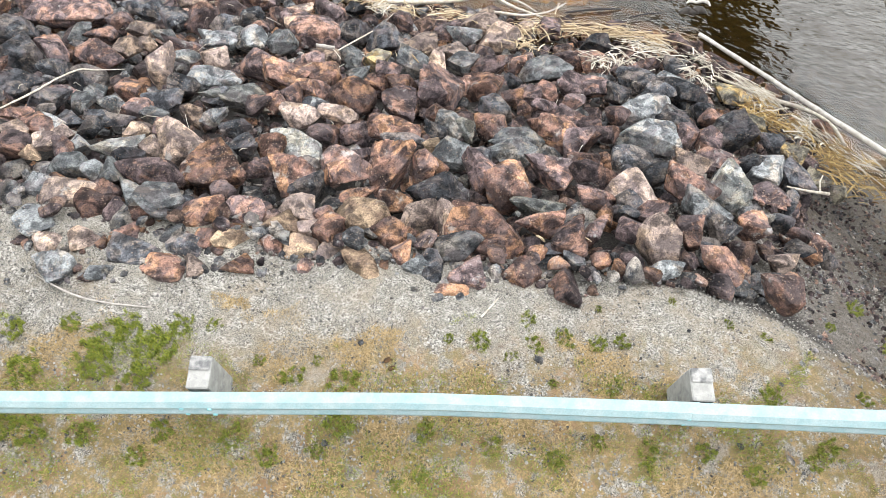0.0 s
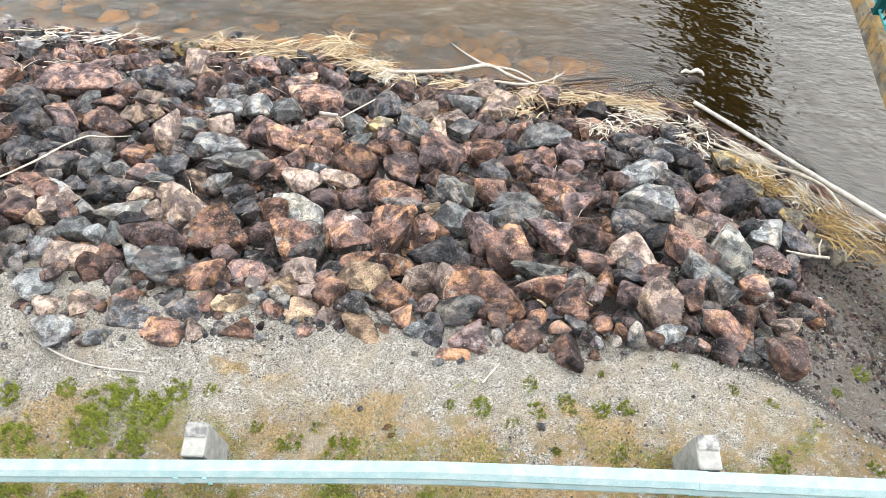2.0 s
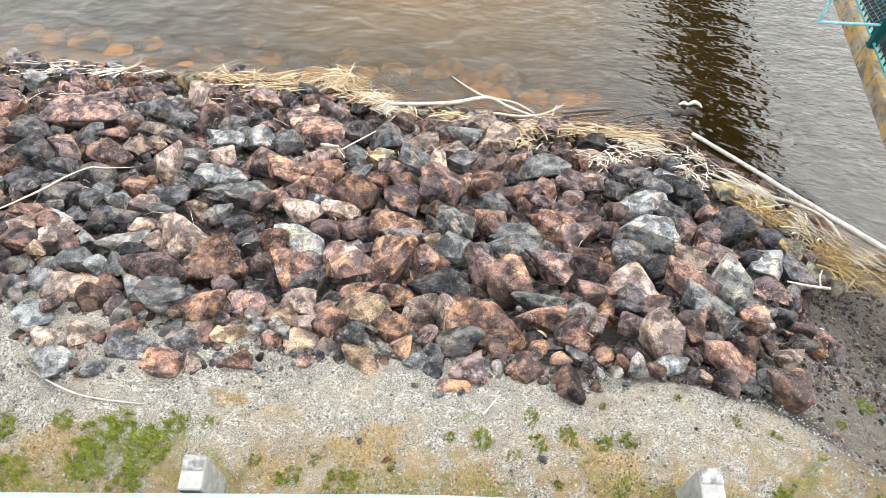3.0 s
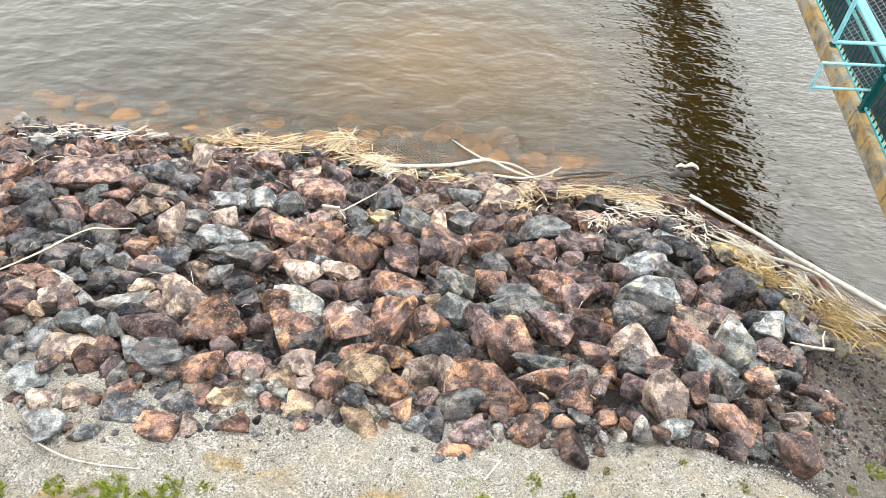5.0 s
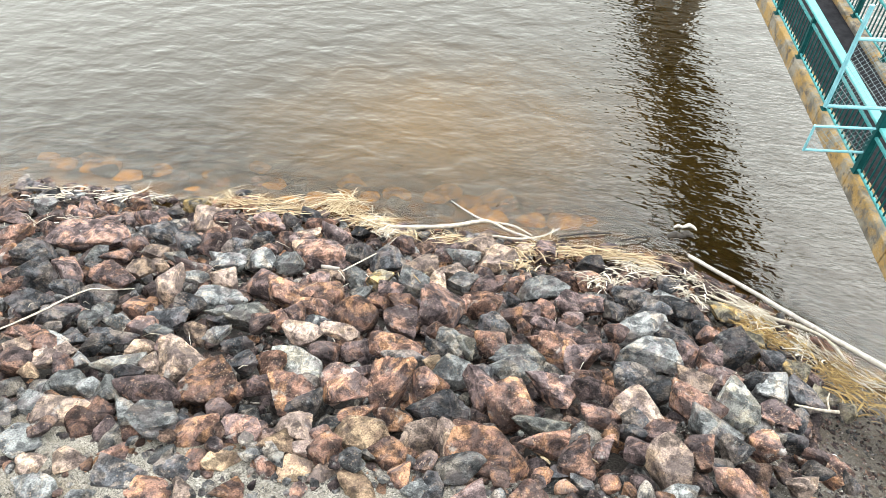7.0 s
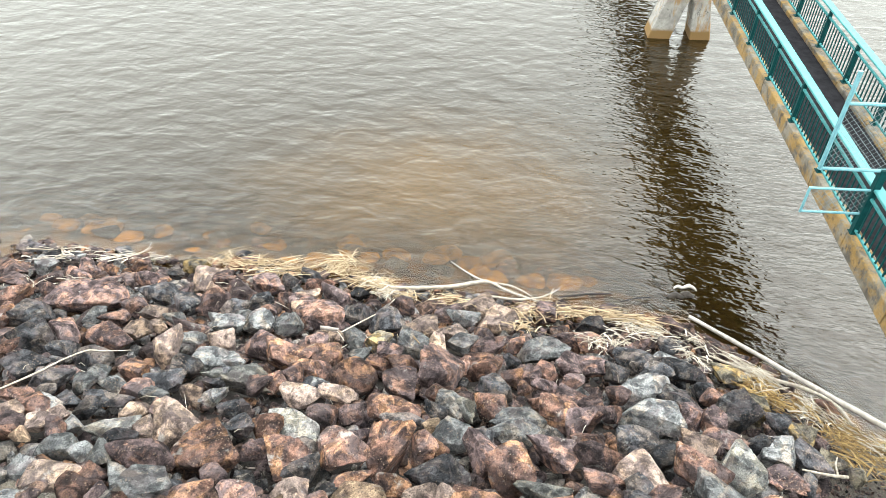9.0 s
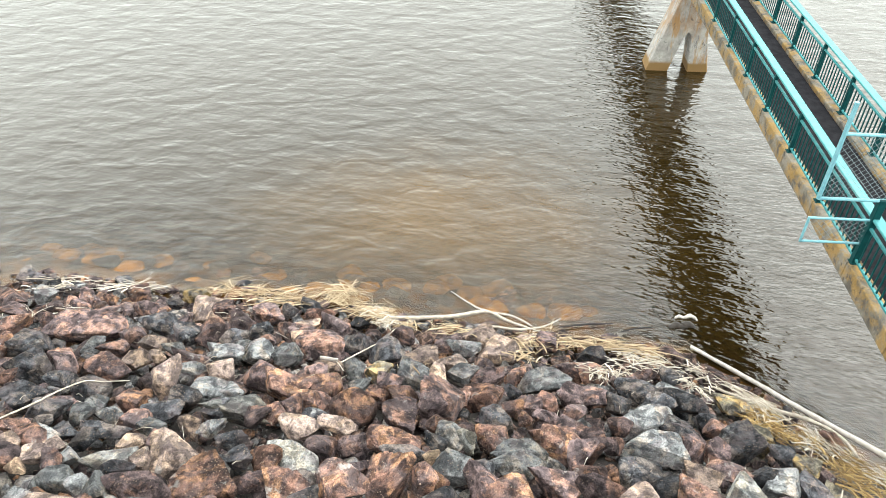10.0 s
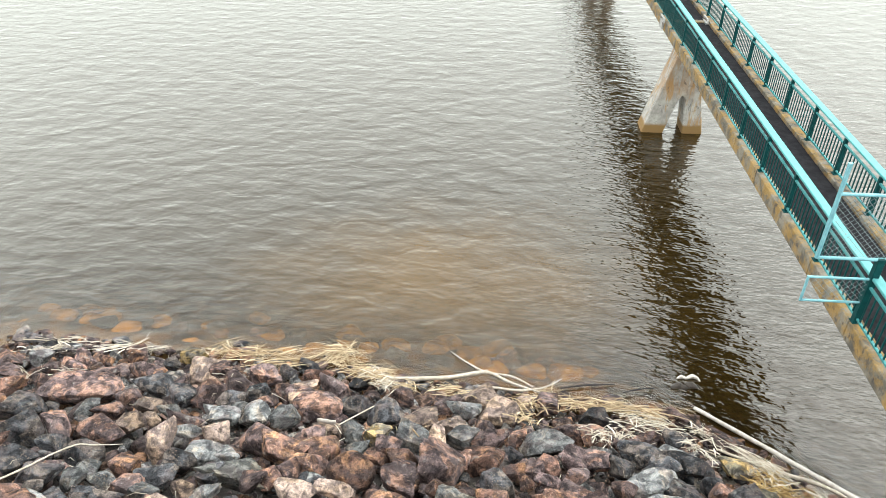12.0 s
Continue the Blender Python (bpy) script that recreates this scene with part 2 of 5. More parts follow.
def ground_material():
    """Crest: grey gravel with straw-coloured and mossy patches; dark soil down the flank."""
    n = Nodes("gravel_ground")
    p = n.add("ShaderNodeNewGeometry").outputs["Position"]
    sep = n.add("ShaderNodeSeparateXYZ", Vector=p)
    y = sep.outputs["Y"]
    warp = n.add("ShaderNodeTexNoise", Vector=p, Scale=30.0, Detail=3.0).outputs["Color"]
    wv = n.add("ShaderNodeVectorMath")
    wv.operation = "MULTIPLY_ADD"
    n.put(wv.inputs[0], warp), n.put(wv.inputs[1], (0.035, 0.035, 0.035)), n.put(wv.inputs[2], p)
    vor = n.add("ShaderNodeTexVoronoi", Vector=wv.outputs[0], Scale=75.0)
    chips = n.mix(n.add("ShaderNodeSeparateColor", Color=vor.outputs["Color"]).outputs[0], (0.035, 0.033, 0.030), (0.37, 0.352, 0.318))
    fines = n.mix(n.ramp(n.noise(p, 90.0, 6.0, 0.8), 0.42, 0.58), (0.026, 0.025, 0.022), (0.30, 0.278, 0.242))
    c = n.mix(n.ramp(n.noise(p, 7.0, 5.0), 0.40, 0.60), chips, fines)
    c = n.mix(n.math("MULTIPLY", n.ramp(n.noise(p, 1.6, 5.0, 0.6), 0.45, 0.7), 0.5), c, (0.21, 0.165, 0.115))
    wob = n.math("MULTIPLY_ADD", n.noise(p, 1.3, 6.0, 0.65), 2.6, -1.3)
    near = n.ramp(n.math("ADD", y, wob), 2.75, 1.7)
    turf = n.mix(n.ramp(n.noise(p, 9.0, 6.0, 0.7), 0.40, 0.62), (0.27, 0.185, 0.095), (0.13, 0.11, 0.035))
    turf = n.mix(n.ramp(n.noise(p, 60.0, 3.0, 0.7), 0.35, 0.65), turf, (0.13, 0.10, 0.055))
    turf = n.mix(n.math("MULTIPLY", n.ramp(n.noise(p, 2.7, 6.0, 0.7), 0.52, 0.62), 0.6), turf, (0.20, 0.12, 0.075))
    c = n.mix(n.math("MULTIPLY", near, n.ramp(n.noise(p, 5.0, 7.0, 0.75), 0.42, 0.53)), c, turf)
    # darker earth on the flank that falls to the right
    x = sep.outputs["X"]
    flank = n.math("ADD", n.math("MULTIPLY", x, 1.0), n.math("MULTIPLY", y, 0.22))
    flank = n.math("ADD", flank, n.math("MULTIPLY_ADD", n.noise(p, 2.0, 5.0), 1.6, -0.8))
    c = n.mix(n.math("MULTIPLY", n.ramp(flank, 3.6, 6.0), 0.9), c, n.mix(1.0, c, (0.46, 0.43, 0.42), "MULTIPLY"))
    # gritty brown earth under the riprap, darkened in colour as the gaps' shade
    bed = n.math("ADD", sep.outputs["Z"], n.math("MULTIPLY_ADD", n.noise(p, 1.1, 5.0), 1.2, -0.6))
    shaded_grit = n.mix(n.ramp(n.noise(p, 38.0, 7.0, 0.8), 0.35, 0.65), (0.006, 0.006, 0.006), (0.07, 0.062, 0.057))
    shaded_grit = n.mix(n.math("MULTIPLY", n.ramp(n.noise(p, 2.4, 5.0), 0.42, 0.6), 0.7), shaded_grit, (0.03, 0.026, 0.025))
    c = n.mix(n.math("MULTIPLY", n.ramp(bed, 5.42, 5.15), n.ramp(flank, 5.6, 4.9)), c, shaded_grit)
    # silt and stain below the water line
    c = n.mix(n.ramp(sep.outputs["Z"], 0.25, -0.15), c, n.mix(n.ramp(n.noise(p, 1.8, 4.0), 0.4, 0.62), (0.026, 0.020, 0.014), (0.11, 0.058, 0.016)))
    h = n.math("ADD", n.math("MULTIPLY", vor.outputs["Distance"], -0.8), n.noise(p, 30.0, 6.0, 0.7))
    return n.finish(c, 0.95, n.bump(h, 0.8, 0.015), spec=0.2)


def water_material():
    """Lake: peaty brown water, clear at the edge and murky with depth, with a rippled mirror surface."""
    n = Nodes("lake_water")
    p = n.add("ShaderNodeNewGeometry").outputs["Position"]
    m1 = n.add("ShaderNodeMapping", Vector=p, Rotation=(0, 0, 0.10), Scale=(0.62, 1.0, 1.0)).outputs[0]
    slant = n.add("ShaderNodeMapping", Vector=p, Rotation=(0, 0, 0.24)).outputs[0]
    m2 = n.add("ShaderNodeMapping", Vector=slant, Scale=(0.52, 1.0, 1.0)).outputs[0]
    swell = n.noise(m1, 1.3, 2.0, 0.45, 0.3)
    fine = n.noise(m2, 9.0, 1.0, 0.5, 0.2)
    chop = n.noise(m2, 3.6, 2.0, 0.5, 0.3)
    broad = n.math("ADD", n.math("MULTIPLY", swell, 0.40), n.math("MULTIPLY", chop, 0.10))
    h = n.math("ADD", broad, n.math("ADD", n.math("MULTIPLY", chop, 0.19), n.math("MULTIPLY", fine, 0.10)))
    normal = n.bump(h, 1.0, 0.155)
    lying = n.bump(broad, 1.0, 0.24)
    depth = n.add("ShaderNodeAttribute")
    depth.attribute_name = "depth"
    clear = n.math("EXPONENT", n.math("MULTIPLY", depth.outputs["Fac"], -1.8))
    # a shoal of ochre silt some metres off the bank shows through
    away = n.add("ShaderNodeVectorMath")
    away.operation = "DISTANCE"
    place = n.add("ShaderNodeMapping", Vector=p, Scale=(0.75, 1.0, 1.0)).outputs[0]
    n.put(away.inputs[0], place), n.put(away.inputs[1], (-0.2, 17.2, 0.0))
    reach = n.math("ADD", away.outputs["Value"], n.math("MULTIPLY_ADD", n.noise(p, 0.45, 4.0, 0.6), 5.0, -2.5))
    silt = n.mix(n.ramp(reach, 6.4, -1.0), (0.0155, 0.0100, 0.0028), (0.064, 0.033, 0.0022))
    murk = n.add("ShaderNodeBsdfDiffuse", Color=silt, Roughness=0.0)
    through_it = n.add("ShaderNodeBsdfTransparent", Color=(0.96, 0.86, 0.66, 1))
    body = n.add("ShaderNodeMixShader", Fac=clear)
    n.put(body.inputs[1], murk.outputs[0]), n.put(body.inputs[2], through_it.outputs[0])
    gloss = n.add("ShaderNodeBsdfGlossy", Roughness=0.05, Normal=normal)
    facing = n.add("ShaderNodeLayerWeight", Blend=0.5, Normal=lying).outputs["Facing"]
    mirror = n.math("MULTIPLY_ADD", n.math("POWER", facing, 3.05), 0.95, 0.03)
    top = n.add("ShaderNodeMixShader", Fac=mirror)
    n.put(top.inputs[1], body.outputs[0]), n.put(top.inputs[2], gloss.outputs[0])
    n.tree.links.new(top.outputs[0], n.out.inputs["Surface"])
    return n.mat


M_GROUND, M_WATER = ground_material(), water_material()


# ---------------------------------------------------------------- helpers for meshes
def mesh_from(name, bm, mat, smooth=False):
    me = bpy.data.meshes.new(name)
    bm.to_mesh(me)
    bm.free()
    if mat:
        me.materials.append(mat)
    if smooth:
        me.polygons.foreach_set("use_smooth", [True] * len(me.polygons))
    return me


def part(name, bm, mat, parent, label="", smooth=False):
    ob = new(name, mesh_from(name, bm, mat, smooth))
    ob.parent = parent
    if label:
        tagged(ob, label)
    return ob


def share(name, me, parent, m):
    """A piece that shares its mesh with its like."""
    ob = new(name, me)
    ob.parent = parent
    ob.matrix_local = m
    return ob


def add_box(bm, c, s, m=None, bevel=0.0):
    """A box of size s about c, with bevelled edges, into bm."""
    g = bmesh.ops.create_cube(bm, size=1.0, matrix=(m or Matrix()) @ Matrix.Translation(c) @ Matrix.Diagonal((*s, 1)))
    if bevel:
        edges = {e for v in g["verts"] for e in v.link_edges}
        bmesh.ops.bevel(bm, geom=list(edges), offset=bevel, segments=1, affect="EDGES")
    return bm


def box(c, s, bevel=0.0):
    return add_box(bmesh.new(), c, s, None, bevel)


def add_tube(bm, pts, radii, sides=6):
    """A tube through pts with a radius at each."""
    pts = [Vector(p) for p in pts]
    rings = []
    for i, p in enumerate(pts):
        d = (pts[min(i + 1, len(pts) - 1)] - pts[max(i - 1, 0)]).normalized()
        a = d.cross(Vector((0, 0, 1)) if abs(d.z) < 0.9 else Vector((1, 0, 0))).normalized()
        b = d.cross(a)
        rings.append([bm.verts.new(p + (a * math.cos(6.2832 * k / sides) + b * math.sin(6.2832 * k / sides)) * radii[i]) for k in range(sides)])
    for r, q in zip(rings, rings[1:]):
        for k in range(sides):
            bm.faces.new((r[k], r[(k + 1) % sides], q[(k + 1) % sides], q[k]))
    bm.faces.new(rings[0][::-1])
    bm.faces.new(rings[-1])
    return bm


def sheet(name, xs, ys, height, mat):
    """One sheet of ground or water over the grid xs by ys."""
    gx, gy = np.meshgrid(xs, ys)
    z = height(gx, gy)
    co = np.stack([gx, gy, z], -1).reshape(-1, 3)
    nx, ny = len(xs), len(ys)
    i = (np.arange(ny - 1)[:, None] * nx + np.arange(nx - 1)[None]).reshape(-1)
    faces = np.stack([i, i + 1, i + nx + 1, i + nx], -1)
    me = bpy.data.meshes.new(name)
    me.from_pydata(co.tolist(), [], faces.tolist())
    me.materials.append(mat)
    me.polygons.foreach_set("use_smooth", [True] * len(me.polygons))
    return new(name, me), co


def smin(a, b, k):
    h = np.clip(0.5 + 0.5 * (b - a) / k, 0, 1)
    return b + (a - b) * h - k * h * (1 - h)


def terrain(x, y):
    """Height of the bare ground: a flat crest, a bank towards the lake and the lake bed."""
    x, y = np.asarray(x, float), np.asarray(y, float)
    d1 = -0.168 * (x - 5.9) - 0.986 * (y - 11.9)
    d2 = -0.677 * (x - 5.9) - 0.736 * (y - 11.9)
    a = np.where(d1 > 0, 0.60 * d1, 0.35 * d1)
    b = np.where(d2 > 0, 0.68 * d2, 0.85 * d2)
    bank = smin(a, b, 0.5)
    crest = 5.78 - 0.05 * np.clip(y - 1.5, 0, 6)
    return np.maximum(smin(bank, crest, 0.5), -3.5)


def grid(lo, hi, step, far):
    """Coordinates, fine from lo to hi and then ever wider out to far."""
    mid = np.arange(lo, hi + step / 2, step)
    grow = np.cumsum(np.geomspace(step * 1.5, far / 3.0, 26))
    return np.concatenate([lo - grow[::-1], mid, hi + grow])


def fuzz(x, y, size):
    return np.array([noise.noise((a / size, b / size, 3.7)) for a, b in zip(np.ravel(x), np.ravel(y))]).reshape(np.shape(x))


def bed_floor(x, y):
    """Height of the earth between the stones of the bank."""
    z = float(terrain(x, y))
    return z - 0.42 * min(max((5.45 - z) / 0.3, 0.0), 1.0) * min(max(z / 0.4, 0.0), 1.0)


def relief(x, y):
    z = terrain(x, y)
    bed = np.clip((5.45 - z) / 0.3, 0, 1) * np.clip(z / 0.4, 0, 1)
    return z - 0.42 * bed + 0.05 * fuzz(x, y, 0.9) + 0.02 * fuzz(x, y, 0.22)


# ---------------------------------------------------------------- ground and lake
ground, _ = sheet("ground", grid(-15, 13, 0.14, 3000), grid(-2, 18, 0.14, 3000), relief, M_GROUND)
tagged(ground, "grey gravel crest and earth bank with mossy patches", "ground", kind="structure")

water, water_co = sheet("water", grid(-26, 20, 0.5, 3000), grid(5, 60, 0.5, 3000), lambda x, y: np.zeros_like(x), M_WATER)
tagged(water, "rippled peaty brown lake water under an overcast sky", "water", kind="structure")
depth_at = water.data.attributes.new("depth", "FLOAT", "POINT")
depth_at.data.foreach_set("value", np.clip(-terrain(water_co[:, 0], water_co[:, 1]), 0, 4).astype(np.float32))

# ---------------------------------------------------------------- riprap
rng = random.Random(7)


def rock_mesh(name, level, seed, facets=5, sharp=80):
    """An angular broken block: the space inside some random planes, with worn edges and a rough face. It fits a unit box."""
    r = random.Random(seed)
    planes = []
    for axis in (Vector((1, 0, 0)), Vector((0, 1, 0)), Vector((0, 0, 1))):
        for s in (-1, 1):
            lean = 0.35 if axis.z else 0.6
            tilt = Vector((r.uniform(-lean, lean), r.uniform(-lean, lean), r.uniform(-lean, lean)))
            planes.append(((axis * s + tilt).normalized(), r.uniform(0.72, 0.95)))
    for _ in range(facets):
        v = Vector((r.gauss(0, 1), r.gauss(0, 1), r.gauss(0, 1))).normalized()
        planes.append((v, r.uniform(0.74, 1.06)))
    bm = bmesh.new()
    bmesh.ops.create_icosphere(bm, subdivisions=level, radius=1.0)
    off = Vector((seed * 3.1, seed * 1.7, seed * 0.9))
    for v in bm.verts:
        d = v.co.normalized()
        total = sum(max(d.dot(p), 0.0) ** sharp / h ** sharp for p, h in planes if d.dot(p) > 0.05)
        rad = total ** (-1 / sharp)
        rad *= 1 + 0.05 * noise.noise(d * 2.2 + off) + 0.03 * noise.noise(d * 6 + off) + (0.024 * noise.noise(d * 15 + off) if level > 3 else 0)
        v.co = d * rad
        v.co.x, v.co.y = v.co.x * (1 + 0.16 * v.co.z), v.co.y * (1 + 0.16 * v.co.z)
    lo = Vector([min(v.co[i] for v in bm.verts) for i in range(3)])
    hi = Vector([max(v.co[i] for v in bm.verts) for i in range(3)])
    for v in bm.verts:
        v.co = Vector([(v.co[i] - (lo[i] + hi[i]) / 2) / (hi[i] - lo[i]) for i in range(3)])
    return mesh_from(name, bm, None, False)


SHAPES = [rock_mesh("riprap_stone", 4, 11 + k) for k in range(26)]
ROUND = [rock_mesh("riprap_stone", 4, 71 + k, 12, 18) for k in range(8)]
for shape in SHAPES + ROUND:
    shape.materials.append(None)
TONES = {
    "pale": "pale grey angular boulder in the riprap bank",
    "grey": "grey angular boulder in the riprap bank",
    "dark": "dark blue-grey angular boulder in the riprap bank",
    "rust": "rust-red angular boulder with orange stains in the bank",
    "plum": "dark plum-brown angular boulder in the riprap bank",
    "tan": "tan and orange-stained angular boulder in the bank",
    "brown": "dusty grey-brown angular boulder in the bank",
    "ochre": "grey boulder with yellow-ochre algae in the bank",
}
placed = []


def slope_turn(x, y):
    """The turn that lays a thing's z a little towards the ground's normal."""
    gx = float(terrain(x + 0.2, y) - terrain(x - 0.2, y)) / 0.4
    gy = float(terrain(x, y + 0.2) - terrain(x, y - 0.2)) / 0.4
    nrm = Vector((-gx * 0.2, -gy * 0.2, 1)).normalized()
    return nrm.to_track_quat("Z", "Y").to_matrix().to_4x4()


def stone(x, y, wide, tall, tone, lean=0):
    """One boulder of the riprap, bedded in the bank at x, y, its long side turned by lean degrees."""
    ob = new("riprap_stone", rng.choice(ROUND if rng.random() < 0.2 else SHAPES))
    ob.material_slots[0].link = "OBJECT"
    ob.material_slots[0].material = ROCK[tone]
    deep = (0.18 * wide + 0.82 * tall) * rng.uniform(1.0, 1.16)
    high = float(terrain(x, y))
    z = high + 0.19 - 0.14 * tall - 0.18 * min(max((high - 5.2) / 0.35, 0.0), 1.0)
    spin = Euler((rng.uniform(-0.2, 0.2), rng.uniform(-0.25, 0.25), rng.choice((0, math.pi)) + radians(lean) + rng.uniform(-0.12, 0.12))).to_matrix().to_4x4()
    ob.matrix_world = Matrix.Translation((x, y, z)) @ slope_turn(x, y) @ spin @ Matrix.Diagonal((wide * 1.04, deep, 1.0 * tall, 1))
    placed.append((x, y, 0.5 * math.sqrt(wide * deep)))
    size = "large " if wide > 0.75 else "small " if wide < 0.42 else ""
    return tagged(ob, size + TONES[tone], "boulder", "riprap boulders on the bank")


stone(-9.99, 12.03, 1.01, 0.50, "plum")
stone(-10.78, 13.82, 0.80, 0.35, "dark")
stone(-9.94, 13.34, 0.47, 0.31, "dark")
stone(-9.53, 12.43, 0.52, 0.37, "grey")
stone(-10.28, 13.80, 0.64, 0.29, "dark")
stone(-9.30, 13.18, 0.47, 0.39, "dark")
stone(-8.57, 12.44, 0.59, 0.33, "plum")
stone(-8.00, 12.35, 0.44, 0.24, "rust")
stone(-7.76, 13.25, 0.71, 0.47, "rust")
stone(-9.23, 11.03, 0.81, 0.40, "plum")
stone(-8.79, 11.39, 0.76, 0.36, "plum")
stone(-8.43, 11.72, 0.64, 0.37, "plum")
stone(-7.58, 11.39, 0.84, 0.39, "plum")
stone(-6.89, 11.76, 0.64, 0.43, "plum")
stone(-6.50, 12.52, 0.45, 0.30, "dark")
stone(-6.36, 13.38, 0.64, 0.56, "ochre")
stone(-5.49, 12.13, 0.96, 0.56, "brown")
stone(-8.76, 10.11, 0.69, 0.50, "rust")
stone(-8.23, 10.44, 0.58, 0.36, "plum")
stone(-7.43, 10.32, 1.74, 0.58, "plum", 4)
stone(-6.22, 10.94, 0.82, 0.54, "dark")
stone(-6.32, 10.12, 0.38, 0.45, "plum")
stone(-5.39, 10.33, 0.59, 0.50, "dark")
stone(-4.93, 10.50, 0.64, 0.73, "plum")
stone(-7.89, 9.23, 0.77, 0.59, "dark")
stone(-7.26, 8.29, 0.82, 0.49, "dark", 15)
stone(-8.16, 9.02, 0.29, 0.46, "rust")
stone(-6.73, 8.54, 0.67, 0.56, "plum", -25)
stone(-6.69, 9.32, 0.36, 0.42, "grey")
stone(-6.40, 8.75, 0.40, 0.21, "dark")
stone(-6.27, 9.31, 0.60, 0.38, "plum")
stone(-5.92, 8.40, 0.89, 0.39, "plum")
stone(-5.64, 8.75, 0.37, 0.46, "brown")
stone(-5.40, 9.01, 0.35, 0.24, "brown")
stone(-5.72, 9.63, 0.56, 0.35, "brown")
stone(-5.26, 9.45, 0.43, 0.31, "grey")
stone(-4.81, 8.97, 0.71, 0.21, "plum")
stone(-4.45, 9.46, 0.43, 0.34, "grey")
stone(-4.85, 8.19, 0.44, 0.72, "brown", -12)
stone(-4.53, 8.51, 0.41, 0.32, "grey")
stone(-4.04, 8.55, 0.57, 0.46, "brown")
stone(-7.19, 7.65, 0.36, 0.26, "rust")
stone(-6.30, 7.67, 0.47, 0.37, "dark")
stone(-5.70, 7.40, 0.71, 0.36, "dark")
stone(-6.52, 7.00, 0.73, 0.44, "dark")
stone(-5.35, 6.90, 0.44, 0.37, "grey")
stone(-4.88, 7.08, 0.40, 0.40, "rust")
stone(-5.87, 6.62, 0.57, 0.43, "dark")
stone(-5.78, 6.83, 0.34, 0.29, "plum")
stone(-4.17, 7.30, 0.51, 0.41, "dark")
stone(-4.30, 6.84, 0.59, 0.34, "dark")
stone(-3.91, 7.58, 0.68, 0.42, "grey")
stone(-3.55, 6.95, 0.45, 0.35, "dark")
stone(-5.35, 6.49, 0.47, 0.28, "grey")
stone(-4.95, 6.61, 0.33, 0.27, "grey")
stone(-4.53, 6.41, 0.65, 0.37, "plum")
stone(-4.98, 6.16, 0.36, 0.18, "dark")
stone(-6.12, 6.10, 0.36, 0.20, "rust")
stone(-5.43, 14.38, 0.47, 0.30, "dark")
stone(-5.19, 14.03, 0.66, 0.33, "plum")
stone(-5.22, 12.10, 0.52, 0.66, "plum")
stone(-4.65, 11.32, 0.77, 0.45, "plum")
stone(-4.17, 12.13, 0.82, 0.52, "plum")
stone(-3.80, 12.49, 0.46, 0.30, "dark")
stone(-3.38, 13.11, 0.71, 0.40, "dark")
stone(-3.01, 12.29, 0.68, 0.33, "rust")
stone(-3.17, 11.46, 0.71, 0.40, "brown")
stone(-2.55, 11.60, 0.72, 0.43, "plum")
stone(-1.95, 11.98, 0.52, 0.37, "dark")
stone(-4.02, 10.85, 0.48, 0.38, "dark")
stone(-4.41, 10.35, 0.59, 0.37, "dark")
stone(-3.50, 10.96, 0.41, 0.41, "plum")
stone(-2.99, 10.88, 0.96, 0.30, "plum")
stone(-3.70, 10.33, 0.46, 0.33, "plum")
stone(-3.12, 10.64, 0.41, 0.24, "tan")
stone(-2.51, 10.29, 1.25, 0.66, "plum")
stone(-1.80, 10.35, 0.60, 0.67, "dark")
stone(-1.18, 10.13, 0.72, 0.66, "dark")
stone(-0.96, 11.33, 0.64, 0.43, "plum")
stone(-0.46, 9.92, 0.78, 0.58, "brown")
stone(-3.67, 9.61, 0.62, 0.52, "grey")
stone(-4.04, 9.71, 0.38, 0.31, "grey")
stone(-4.20, 9.34, 0.67, 0.34, "grey")
stone(-3.11, 9.56, 0.56, 0.40, "grey")
stone(-2.19, 9.11, 0.54, 0.34, "brown")
stone(-3.25, 8.47, 0.68, 0.51, "plum")
stone(-2.77, 7.94, 0.87, 0.49, "rust")
stone(-2.14, 8.25, 0.84, 0.56, "rust", -25)
stone(-2.54, 8.45, 0.40, 0.51, "plum")
stone(-1.74, 9.03, 0.48, 0.39, "grey")
stone(-1.25, 8.97, 0.48, 0.42, "ochre")
stone(-0.59, 8.94, 0.60, 0.51, "grey")
stone(-0.15, 9.02, 0.49, 0.55, "brown")
stone(-3.59, 7.63, 0.74, 0.30, "grey")
stone(-3.25, 7.10, 1.11, 0.50, "pale", 8)
stone(-2.67, 6.97, 0.45, 0.35, "rust")
stone(-2.46, 7.22, 0.46, 0.41, "plum")
stone(-2.15, 7.50, 0.63, 0.40, "rust")
stone(-1.51, 7.36, 0.78, 0.57, "rust", -30)
stone(-2.04, 6.97, 0.40, 0.22, "dark", 5)
stone(-1.14, 7.90, 0.44, 0.28, "rust")
stone(-0.70, 7.96, 0.55, 0.50, "rust", 20)
stone(-0.65, 7.16, 0.72, 0.52, "plum", -30)
stone(-0.09, 7.82, 0.77, 0.75, "plum", -10)
stone(-2.88, 6.74, 0.39, 0.34, "plum")
stone(-2.18, 6.54, 0.63, 0.34, "brown")
stone(-1.64, 6.71, 0.59, 0.34, "brown")
stone(0.88, 11.54, 0.95, 0.59, "brown")
stone(0.14, 10.96, 0.63, 0.42, "plum")
stone(0.45, 10.65, 0.76, 0.34, "grey")
stone(1.20, 10.61, 0.83, 0.62, "brown")
stone(2.41, 11.45, 0.66, 0.66, "plum")
stone(1.79, 11.32, 0.43, 0.43, "brown")
stone(2.61, 10.00, 0.80, 0.60, "plum")
